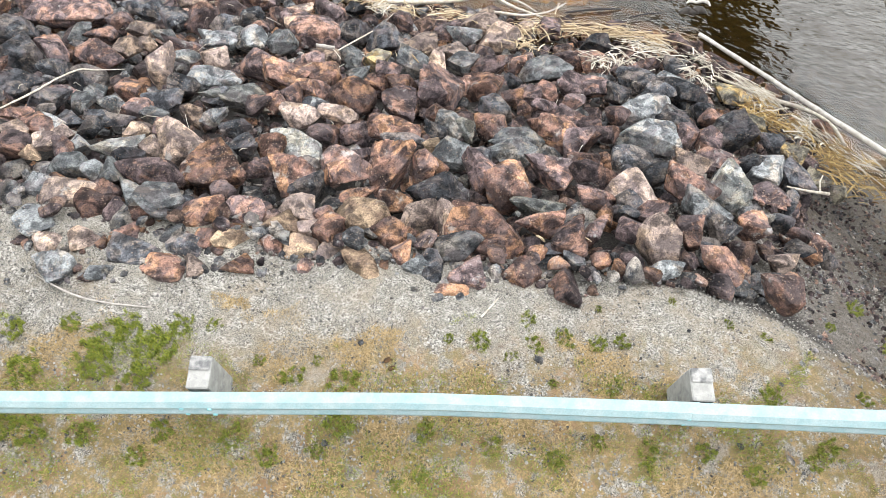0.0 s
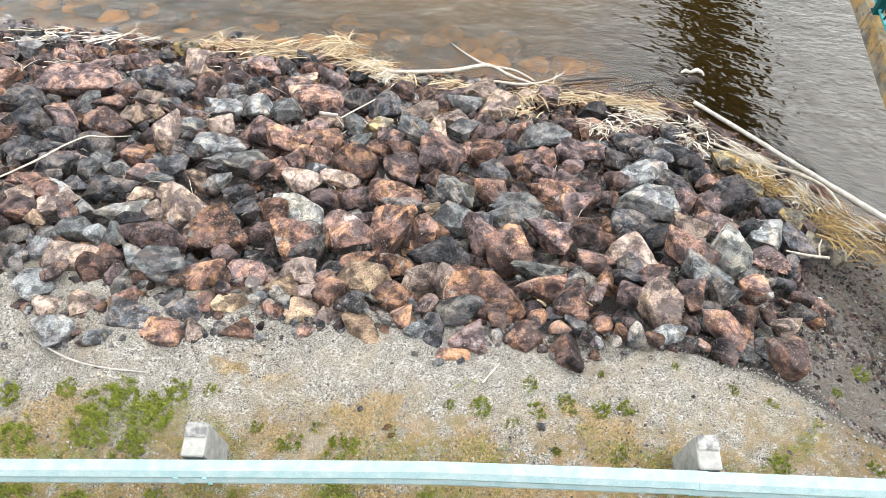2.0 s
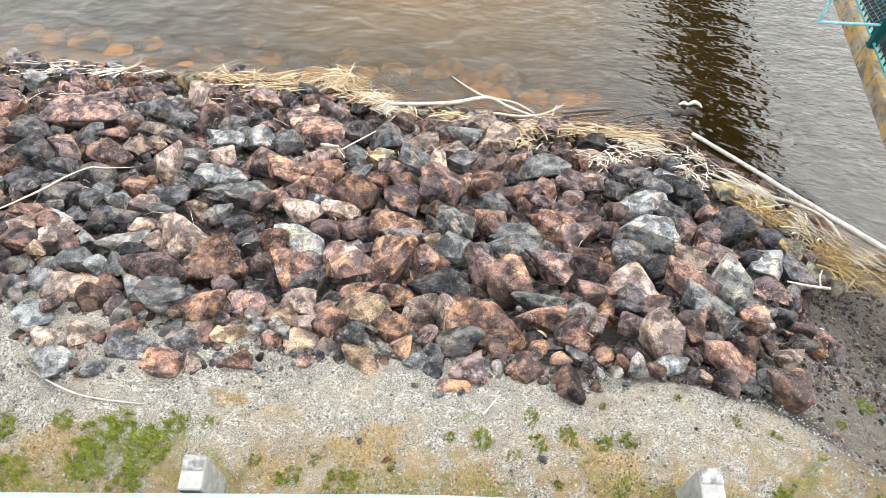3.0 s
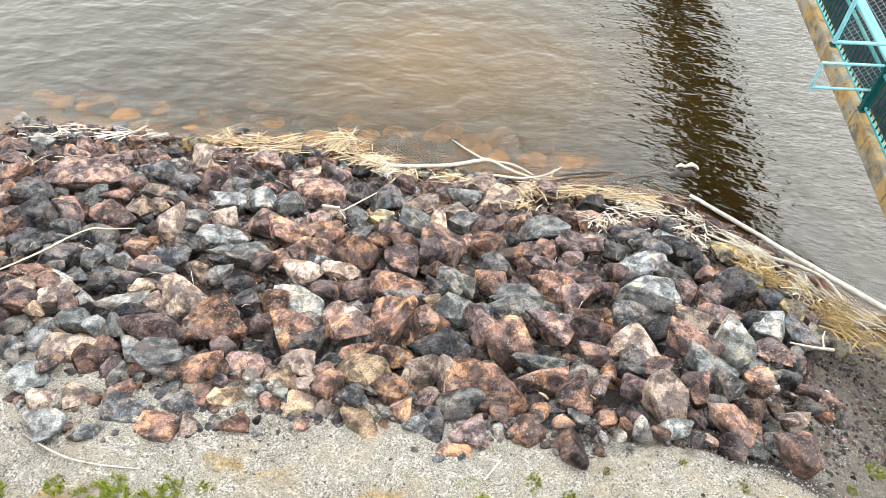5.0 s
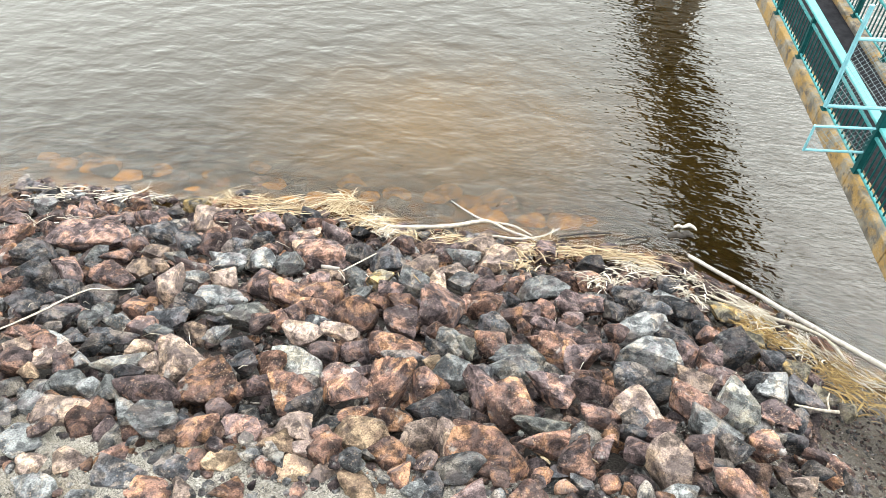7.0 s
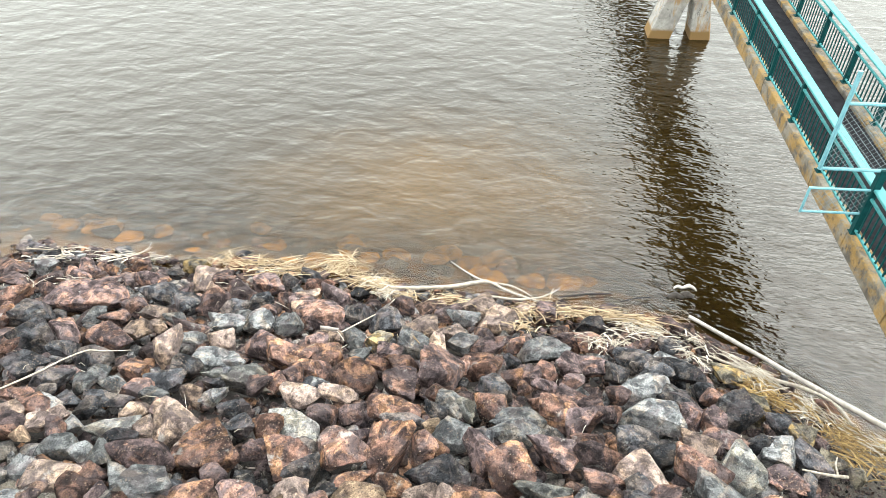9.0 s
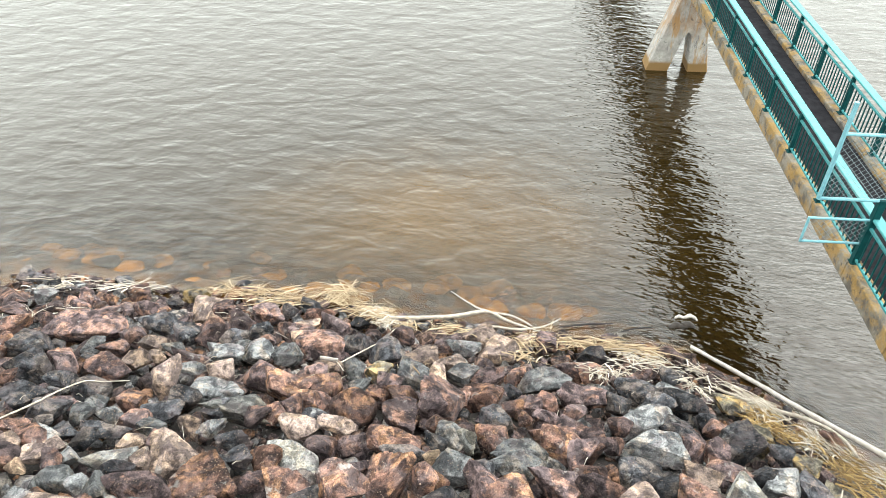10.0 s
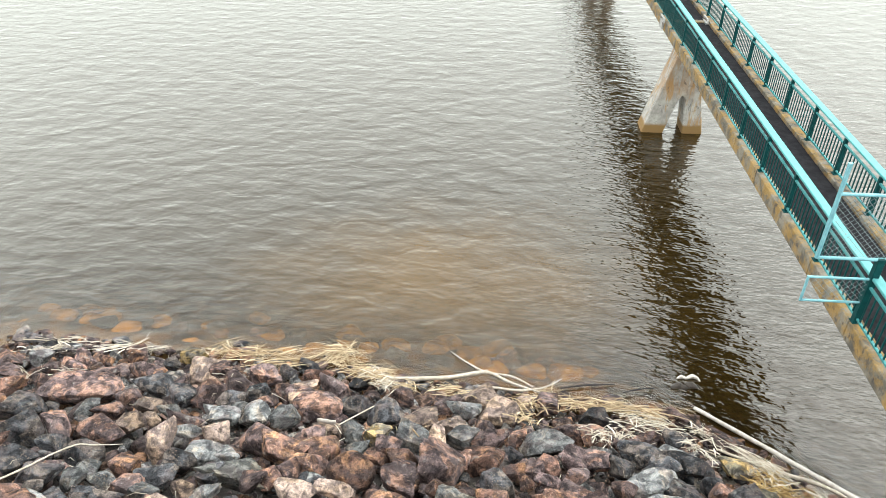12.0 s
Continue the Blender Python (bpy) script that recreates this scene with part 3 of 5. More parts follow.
stone(3.36, 10.85, 0.71, 0.42, "dark")
stone(0.19, 9.70, 0.64, 0.51, "brown")
stone(0.35, 9.11, 0.61, 0.43, "grey")
stone(0.90, 9.06, 0.74, 0.55, "plum")
stone(1.43, 9.30, 0.44, 0.40, "rust")
stone(1.98, 9.09, 1.05, 0.47, "grey")
stone(3.10, 9.75, 0.65, 0.52, "rust")
stone(0.68, 8.06, 0.73, 0.45, "rust")
stone(0.87, 7.26, 0.63, 0.58, "dark", -30)
stone(0.42, 8.15, 0.45, 0.32, "plum")
stone(1.28, 8.42, 0.35, 0.23, "dark")
stone(1.21, 7.77, 0.39, 0.31, "rust")
stone(1.52, 7.82, 0.39, 0.33, "plum")
stone(1.86, 7.99, 0.45, 0.34, "rust")
stone(2.39, 8.33, 0.76, 0.47, "plum")
stone(1.36, 7.33, 0.32, 0.19, "rust")
stone(1.76, 7.39, 0.54, 0.19, "plum")
stone(2.81, 8.26, 0.81, 0.52, "plum")
stone(2.08, 7.00, 0.62, 0.62, "plum")
stone(0.78, 6.64, 0.55, 0.45, "rust", -35)
stone(0.32, 6.47, 0.34, 0.34, "pale")
stone(0.10, 6.55, 0.49, 0.44, "grey")
stone(-0.08, 6.92, 0.40, 0.28, "rust")
stone(1.63, 6.85, 0.61, 0.36, "plum")
stone(1.79, 6.47, 0.74, 0.59, "rust", 10)
stone(1.13, 6.21, 0.81, 0.29, "grey")
stone(2.64, 6.58, 0.40, 0.40, "plum")
stone(2.31, 6.53, 0.50, 0.50, "plum")
stone(3.45, 7.56, 1.04, 0.33, "grey", 8)
stone(3.32, 6.66, 1.11, 0.48, "grey", -10)
stone(3.73, 8.81, 0.85, 0.49, "dark")
stone(4.03, 8.33, 0.59, 0.47, "dark")
stone(3.79, 9.41, 0.45, 0.38, "plum")
stone(5.33, 11.37, 0.82, 0.59, "plum")
stone(3.98, 9.44, 0.51, 0.45, "plum")
stone(4.78, 9.81, 0.53, 0.33, "dark")
stone(4.40, 9.10, 0.50, 0.25, "grey")
stone(5.99, 10.19, 0.83, 0.55, "plum")
stone(4.32, 8.54, 0.72, 0.48, "dark")
stone(4.60, 8.37, 0.71, 0.54, "dark")
stone(5.77, 8.97, 0.89, 0.63, "ochre")
stone(3.82, 7.58, 0.99, 0.44, "dark", -10)
stone(3.99, 6.79, 0.51, 0.57, "plum")
stone(4.72, 7.83, 0.46, 0.46, "dark")
stone(4.36, 6.61, 0.46, 0.41, "plum")
stone(4.94, 7.07, 0.75, 0.70, "dark", 25)
stone(5.54, 7.61, 0.45, 0.57, "ochre", 20)
stone(5.82, 7.15, 0.50, 0.44, "dark")
stone(6.11, 6.92, 0.65, 0.49, "ochre", -15)
stone(7.70, 8.48, 0.58, 0.45, "rust")
stone(2.80, 5.72, 0.60, 0.50, "dark")
stone(3.09, 5.44, 0.36, 0.45, "dark", -40)
stone(3.68, 5.77, 0.60, 0.42, "brown")
stone(4.27, 6.07, 0.68, 0.29, "plum")
stone(4.80, 6.14, 0.39, 0.39, "dark")
stone(5.14, 6.02, 0.59, 0.59, "grey", 15)
stone(6.37, 6.77, 0.43, 0.27, "plum")
stone(2.61, 4.96, 0.72, 0.51, "brown", -18)
stone(3.41, 5.06, 0.82, 0.43, "rust", -5)
stone(4.28, 5.38, 0.81, 0.54, "pale", -32)
stone(5.64, 5.98, 0.69, 0.45, "dark", -15)
stone(6.10, 6.09, 0.46, 0.30, "ochre")
stone(4.81, 5.25, 0.54, 0.36, "plum")
stone(5.13, 5.22, 0.27, 0.32, "dark")
stone(2.45, 4.69, 0.41, 0.29, "dark")
stone(2.73, 4.40, 0.43, 0.36, "plum", -28)
stone(3.44, 4.55, 0.73, 0.37, "grey", -10)
stone(3.11, 4.21, 0.43, 0.31, "plum")
stone(3.61, 4.23, 0.47, 0.27, "dark")
stone(4.16, 4.40, 0.45, 0.45, "rust", -15)
stone(4.42, 4.64, 0.25, 0.25, "grey")
stone(4.74, 4.66, 0.34, 0.25, "dark")
stone(2.65, 3.84, 0.66, 0.44, "brown", -20)
stone(3.05, 3.89, 0.26, 0.30, "plum")
stone(3.29, 3.87, 0.37, 0.22, "dark")
stone(3.30, 3.57, 0.64, 0.29, "rust", -15)
stone(4.29, 3.84, 0.34, 0.34, "brown")
stone(4.66, 4.03, 0.35, 0.24, "dark")
stone(5.02, 4.12, 0.32, 0.28, "rust")
stone(5.06, 3.93, 0.28, 0.20, "dark")
stone(4.00, 3.23, 0.59, 0.35, "rust", -5)
stone(6.60, 6.05, 0.31, 0.26, "ochre")
stone(4.96, 4.43, 0.42, 0.25, "plum")
stone(2.60, 3.41, 0.42, 0.21, "grey")
stone(0.09, 5.58, 0.62, 0.44, "grey")
stone(-0.07, 5.27, 0.30, 0.26, "rust")
stone(0.55, 5.18, 0.51, 0.68, "plum", 10)
stone(1.05, 5.86, 0.83, 0.37, "grey")
stone(-0.07, 4.72, 0.84, 0.36, "dark", 15)
stone(0.90, 4.87, 0.58, 0.62, "rust", 28)
stone(1.57, 5.44, 0.75, 0.57, "plum", -35)
stone(2.02, 5.64, 0.54, 0.36, "rust")
stone(2.08, 5.19, 0.69, 0.43, "plum")
stone(2.06, 4.78, 0.57, 0.25, "plum")
stone(2.04, 6.14, 0.48, 0.48, "plum")
stone(1.24, 4.58, 0.64, 0.40, "pale", -25)
stone(1.22, 4.22, 0.61, 0.34, "rust")
stone(0.50, 3.85, 0.90, 0.61, "rust", 10)
stone(0.11, 4.03, 0.44, 0.52, "brown")
stone(0.32, 4.32, 0.46, 0.19, "rust")
stone(1.52, 3.81, 0.43, 0.58, "plum")
stone(1.90, 4.00, 0.22, 0.45, "plum", -30)
stone(2.10, 4.35, 0.23, 0.35, "rust", -20)
stone(1.70, 4.17, 0.15, 0.19, "rust")
stone(2.34, 4.43, 0.35, 0.32, "dark")
stone(2.34, 4.09, 0.34, 0.30, "plum")
stone(0.31, 3.28, 0.44, 0.44, "plum", -5)
stone(0.93, 3.30, 0.41, 0.34, "rust", -15)
stone(1.40, 3.13, 0.40, 0.60, "plum", 6)
stone(0.59, 3.33, 0.17, 0.20, "grey")
stone(1.85, 3.50, 0.24, 0.21, "rust")
stone(1.09, 3.60, 0.28, 0.21, "rust")
stone(1.29, 3.65, 0.21, 0.18, "dark")
# no boulder of its own: dark block added to stand for a shaded gap
stone(-0.12, 3.38, 0.31, 0.51, "dark")
stone(0.10, 3.05, 0.39, 0.16, "rust")
stone(-2.89, 4.98, 0.93, 0.65, "rust", 5)
stone(-2.71, 5.59, 0.43, 0.30, "dark")
stone(-2.37, 5.47, 0.47, 0.39, "rust")
stone(-2.05, 5.59, 0.74, 0.44, "pale", 12)
stone(-1.75, 5.23, 0.34, 0.29, "dark")
stone(-2.40, 5.03, 0.33, 0.23, "plum")
stone(-1.31, 5.07, 0.74, 0.66, "rust")
stone(-0.71, 5.12, 0.67, 0.79, "rust", -12)
stone(-0.26, 5.24, 0.47, 0.42, "rust", -8)
stone(-0.54, 6.02, 0.74, 0.23, "dark")
stone(-0.73, 6.34, 0.86, 0.29, "rust", -6)
stone(-1.38, 6.09, 0.46, 0.28, "plum")
stone(-1.74, 6.04, 0.46, 0.37, "plum")
stone(-0.16, 5.89, 0.32, 0.27, "tan")
stone(-0.12, 6.33, 0.38, 0.24, "dark")
stone(-1.98, 4.79, 0.72, 0.48, "rust")
stone(-1.71, 4.69, 0.39, 0.47, "dark")
stone(-1.08, 4.49, 0.42, 0.27, "rust")
stone(-2.43, 4.17, 0.55, 0.33, "plum")
stone(-1.76, 4.27, 0.52, 0.37, "brown")
stone(-1.93, 4.01, 0.43, 0.36, "tan")
stone(-1.44, 4.18, 0.37, 0.22, "plum")
stone(-1.33, 3.89, 0.32, 0.50, "rust", -10)
stone(-0.96, 4.11, 0.66, 0.44, "tan", -12)
stone(-0.61, 3.84, 0.46, 0.32, "rust", -20)
stone(-0.26, 4.10, 0.41, 0.44, "brown")
stone(-0.59, 4.42, 0.46, 0.23, "rust")
stone(-1.59, 3.93, 0.36, 0.22, "brown")
stone(-2.44, 3.72, 0.42, 0.38, "tan", -10)
stone(-1.66, 3.61, 0.38, 0.35, "tan", -8)
stone(-2.00, 3.61, 0.31, 0.31, "rust")
stone(-1.34, 3.59, 0.35, 0.28, "brown")
stone(-0.89, 3.44, 0.61, 0.41, "tan", -22)
stone(-0.50, 3.57, 0.28, 0.35, "rust", -10)
stone(-0.24, 3.46, 0.38, 0.48, "grey", -8)
stone(-1.58, 3.35, 0.17, 0.17, "plum")
stone(-2.31, 3.37, 0.37, 0.30, "rust", 8)
stone(-5.74, 5.80, 0.74, 0.26, "rust", 6)
stone(-5.62, 5.25, 0.45, 0.33, "plum")
stone(-5.29, 5.36, 0.41, 0.23, "brown")
stone(-5.15, 5.62, 0.38, 0.21, "brown")
stone(-5.22, 6.03, 0.54, 0.25, "dark")
stone(-4.63, 6.02, 0.54, 0.22, "dark")
stone(-4.37, 5.47, 0.68, 0.38, "pale")
stone(-4.13, 5.12, 0.49, 0.24, "dark")
stone(-5.26, 5.07, 0.32, 0.20, "tan")
stone(-4.69, 4.92, 0.59, 0.39, "grey", 6)
stone(-4.14, 4.78, 0.35, 0.39, "grey")
stone(-4.40, 4.82, 0.23, 0.31, "grey")
stone(-3.68, 4.83, 0.79, 0.43, "plum", -8)
stone(-3.59, 5.49, 0.77, 0.51, "brown")
stone(-3.21, 5.08, 0.41, 0.24, "grey")
stone(-4.56, 4.41, 0.67, 0.41, "brown", 12)
stone(-4.97, 4.49, 0.45, 0.26, "grey")
stone(-4.22, 4.38, 0.45, 0.30, "plum")
stone(-4.21, 4.14, 0.65, 0.40, "rust", 14)
stone(-3.86, 4.40, 0.34, 0.30, "grey")
stone(-3.47, 4.32, 0.70, 0.67, "grey", -28)
stone(-3.90, 4.11, 0.33, 0.33, "plum")
stone(-4.84, 3.99, 0.53, 0.50, "grey", -25)
stone(-2.91, 4.15, 0.55, 0.44, "rust", 35)
stone(-3.14, 3.78, 0.28, 0.27, "grey")
stone(-3.70, 3.85, 0.35, 0.20, "rust")
stone(-3.66, 4.07, 0.29, 0.22, "rust")
stone(-2.96, 3.59, 0.41, 0.34, "dark")
stone(-2.78, 3.71, 0.28, 0.28, "rust")
stone(-4.16, 3.67, 0.41, 0.34, "brown")
stone(-4.59, 3.60, 0.34, 0.24, "brown")
stone(-3.57, 3.50, 0.51, 0.31, "dark")
stone(-3.18, 3.32, 0.57, 0.33, "rust", -10)
stone(-2.81, 3.29, 0.33, 0.27, "brown")
stone(-4.37, 3.28, 0.50, 0.33, "grey")
stone(-3.82, 3.25, 0.33, 0.26, "grey")

stone(-5.91, 6.13, 0.38, 0.28, "plum")
stone(-5.44, 5.84, 0.35, 0.25, "grey")
stone(-4.88, 5.82, 0.40, 0.27, "dark")
stone(-4.27, 5.82, 0.39, 0.29, "brown")
stone(-4.20, 6.26, 0.39, 0.30, "grey")
stone(-3.89, 5.84, 0.35, 0.27, "plum")
stone(-5.77, 5.60, 0.37, 0.26, "brown")
stone(-5.70, 6.20, 0.33, 0.25, "dark")
stone(-4.82, 5.40, 0.35, 0.26, "grey")
stone(-3.97, 5.40, 0.35, 0.28, "brown")
stone(-5.00, 5.29, 0.30, 0.23, "plum")
stone(-3.40, 6.36, 0.38, 0.29, "grey")
stone(-3.02, 6.05, 0.41, 0.30, "dark")
stone(-3.73, 6.36, 0.39, 0.31, "brown")
stone(-0.98, 8.43, 0.48, 0.35, "plum")
stone(-1.47, 8.19, 0.45, 0.35, "grey")
stone(3.12, 8.06, 0.48, 0.37, "dark")
stone(2.28, 7.79, 0.44, 0.34, "plum")
stone(2.97, 7.26, 0.43, 0.33, "plum")
stone(4.11, 7.49, 0.48, 0.34, "dark")
stone(4.81, 7.61, 0.45, 0.35, "plum")
stone(-2.39, 8.85, 0.43, 0.34, "plum")
stone(0.54, 5.65, 0.38, 0.33, "dark")
stone(-1.14, 5.47, 0.35, 0.29, "plum")
stone(-3.16, 4.23, 0.30, 0.23, "dark")
stone(-2.74, 4.50, 0.31, 0.24, "plum")


def rubble(name, tone, count, inside, size, label, seed, lift=-0.03, level=2):
    """Small stones that fill the gaps, in one mesh."""
    r = random.Random(seed)
    kinds = []
    for k in range(8):
        me = rock_mesh("chip", level, 200 + k, 7)
        co = np.empty(len(me.vertices) * 3)
        me.vertices.foreach_get("co", co)
        kinds.append((co.reshape(-1, 3), np.array([p.vertices[:] for p in me.polygons])))
        bpy.data.meshes.remove(me)
    verts, faces, base = [], [], 0
    for _ in range(count):
        at = inside(r)
        if at is None:
            break
        x, y = at
        s = size(r)
        co, fc = r.choice(kinds)
        m = Euler((r.uniform(-0.6, 0.6), r.uniform(-0.6, 0.6), r.uniform(0, 6.28))).to_matrix()
        w = co * np.array((s * r.uniform(0.9, 1.5), s, s * r.uniform(0.5, 0.9)))
        w = w @ np.array(m).T + np.array((x, y, bed_floor(x, y) + lift + s * 0.15))
        verts.append(w), faces.append(fc + base)
        base += len(co)
    me = bpy.data.meshes.new(name)
    me.from_pydata(np.concatenate(verts).tolist(), [], np.concatenate(faces).tolist())
    me.materials.append(SHADED_FILLER[tone] if tone in SHADED_FILLER else tone)
    return tagged(new(name, me), label, "rubble", kind="stuff")


def bank_spot(r):
    """A place on the stony part of the bank."""
    while True:
        x, y = r.uniform(-14, 7.8), r.uniform(3.2, 15.5)
        if not 0.05 < float(terrain(x, y)) < 5.55:
            continue
        if x > 5.3 + 0.65 * (y - 4.7):
            continue
        return x, y


for k, (tone, count) in enumerate((("rust", 500), ("plum", 700), ("grey", 500))):
    rubble("riprap_rubble", tone, count, bank_spot, lambda r: 0.09 + 0.30 * r.random() ** 1.6, "broken rust, plum and grey rubble between the boulders", 40 + k, -0.08)

rubble("stone_chips", "plum", 2600, bank_spot, lambda r: 0.04 + 0.09 * r.random(), "small broken chips in the gaps of the riprap", 50, 0.0, 1)
rubble("stone_chips", "grey", 1500, bank_spot, lambda r: 0.04 + 0.09 * r.random(), "small grey chips in the gaps of the riprap", 51, 0.0, 1)

taken = np.zeros((6000, 3))
taken[:len(placed)] = placed
used = len(placed)


def void_spot(wide):
    """Places between the boulders that a stone of that width fills, each taken once; none when the gaps are full."""
    def spot(r):
        global used
        for _ in range(700 if wide > 0.2 else 2500):
            x, y = bank_spot(r)
            if x < -11.5 or x < -5 and y < 3.2 - 0.9 * (x + 5):
                continue
            t = taken[:used]
            if ((t[:, 0] - x) ** 2 + (t[:, 1] - y) ** 2 > (0.66 * (t[:, 2] + wide / 2)) ** 2).all():
                taken[used] = x, y, wide * 0.55
                used += 1
                return x, y
        return None
    return spot


for k, (tone, count, wide) in enumerate((("plum", 70, 0.42), ("grey", 70, 0.38), ("rust", 60, 0.34), ("plum", 260, 0.29), ("grey", 240, 0.25), ("rust", 220, 0.22), ("plum", 500, 0.18), ("grey", 600, 0.15))):
    rubble("gap_stones", tone, count, void_spot(wide), lambda r, w=wide: w * r.uniform(0.8, 1.1), "small angular stones wedged between the boulders", 90 + k, 0.16 - 0.1 * (0.42 - wide), 3 if wide > 0.2 else 2)

front = [(x, y) for x, y, _ in placed if 5.15 < float(terrain(x, y)) and x < 5.2]


def front_spot(r):
    """A place beside the half-buried stones at the crest."""
    x, y = r.choice(front)
    return x + r.gauss(0, 0.28), y + abs(r.gauss(0, 0.22)) - 0.12


rubble("crest_rubble", "plum", 140, front_spot, lambda r: 0.03 + 0.12 * r.random() ** 2.2, "broken stones half buried in the crest gravel", 60, -0.02)
rubble("crest_rubble", "grey", 900, front_spot, lambda r: 0.02 + 0.10 * r.random() ** 2.2, "grey chips half buried in the crest gravel", 61, -0.01)
rubble("crest_rubble", "rust", 160, front_spot, lambda r: 0.03 + 0.12 * r.random() ** 2.2, "rust-red stones half buried in the crest gravel", 62, -0.02)

M_JOINT = plain_material("white_steel", (0.42, 0.42, 0.41), (0.22, 0.21, 0.20), 12.0, 0.6, 0.002)

# ---------------------------------------------------------------- footbridge
TURN = -4.464
BRIDGE = pose(8.978, 26.143, 4.35, 0, 0, TURN)   # local x across, away from the camera's side; local -y towards the shore
LENGTH_NEAR, LENGTH_FAR = 24.0, 64.0
WIDE = 1.84


def placed_empty(name, m, label, category, group=""):
    e = new(name)
    e.matrix_world = m
    return tagged(e, label, category, group)


bridge = placed_empty("footbridge", BRIDGE, "narrow concrete footbridge with ochre-stained edge beams over the lake", "bridge")
part("deck_slab", box((WIDE / 2, (LENGTH_FAR - LENGTH_NEAR) / 2, -0.36), (WIDE - 0.25, LENGTH_NEAR + LENGTH_FAR, 0.36)), M_EDGE, bridge)
part("walkway", box((WIDE / 2 + 0.02, (LENGTH_FAR - LENGTH_NEAR) / 2, -0.15), (WIDE - 0.42, LENGTH_NEAR + LENGTH_FAR, 0.09)), M_ASPHALT, bridge, "dark worn asphalt walkway")
seg = mesh_from("edge_beam", box((0, 1.0, -0.2), (0.28, 1.985, 0.40), 0.015), M_EDGE)
for side in (0.03, WIDE - 0.03):
    for k in range(-12, 32):
        share("edge_beam", seg, bridge, pose(side, 2.0 * k, 0))


def pier(y):
    """A concrete frame on two splayed legs."""
    p = placed_empty("bridge_pier", BRIDGE @ pose(WIDE / 2 - 0.08, y, -4.35), "splayed concrete bridge pier with rust runs standing in water", "pier", "bridge piers")
    outline = [(-1.92, -1.6), (-1.45, 0), (-0.36, 3.80), (0.48, 3.80), (0.74, 1.9), (1.10, 0), (1.40, -1.6), (0.30, -1.6), (0.25, 0), (0.12, 1.55), (-0.02, 1.68), (-0.14, 1.5), (-0.54, 0), (-0.95, -1.6)]
    bm = bmesh.new()
    f = bm.faces.new([bm.verts.new((a, 0, b)) for a, b in outline])
    ext = bmesh.ops.extrude_face_region(bm, geom=[f])
    bmesh.ops.translate(bm, vec=(0, 1.05, 0), verts=[v for v in ext["geom"] if isinstance(v, bmesh.types.BMVert)])
    bmesh.ops.recalc_face_normals(bm, faces=bm.faces)
    bmesh.ops.bevel(bm, geom=list(bm.edges), offset=0.035, segments=1, affect="EDGES")
    part("pier_frame", bm, M_PIER, p)
    part("cap_beam", box((0.08, 0.52, 3.68), (1.30, 1.0, 0.24), 0.03), M_PIER, p)


pier(1.7)
pier(29.0)


def railing(x, inward, label, name="bridge_railing"):
    """Steel railing of 2 m bays: posts, upright bars, three rails."""
    top = placed_empty(name, BRIDGE @ pose(x, 0, 0), label, "railing", "railings of the footbridge")
    n0, n1 = -12, 32
    ln, mid = 2.0 * (n1 - n0), n0 + n1
    part("top_rail", box((0.05 * inward, mid, 1.02), (0.19, ln, 0.06), 0.012), M_CYAN, top, "wide bright turquoise top rail")
    part("middle_rail", box((-0.01, mid, 0.83), (0.05, ln, 0.05), 0.006), M_MID, top)
    part("bottom_rail", box((-0.01, mid, 0.10), (0.05, ln, 0.045), 0.006), M_MID, top)
    post = box((0, 0, 0.49), (0.09, 0.09, 0.98), 0.008)
    plate = mesh_from("base_plate", box((0, 0, 0.008), (0.17, 0.17, 0.016), 0.003), M_TEAL)
    post = mesh_from("post", post, M_TEAL)
    for k in range(n0, n1 + 1):
        share("base_plate", plate, share("post", post, top, pose(0, 2.0 * k, 0)), pose(0, 0, 0))
    bar = mesh_from("bar", box((0, 0, 0.465), (0.022, 0.03, 0.73)), M_TEAL)
    far_bars = bmesh.new()
    for k in range(n0, n1):
        for j in range(1, 12):
            y = 2.0 * k + j * 2.0 / 12
            if -22 < y < 18:
                share("bar", bar, top, pose(-0.01, y, 0))
            else:
                add_box(far_bars, (-0.01, y, 0.465), (0.022, 0.03, 0.73))
    tagged(part("distant_bars", far_bars, M_TEAL, top), kind="stuff")
    return top


near_rail = railing(0.0, 1, "teal steel railing with turquoise top rail along the walkway")
railing(WIDE, 1, "teal steel railing with turquoise top rail, lake beyond")


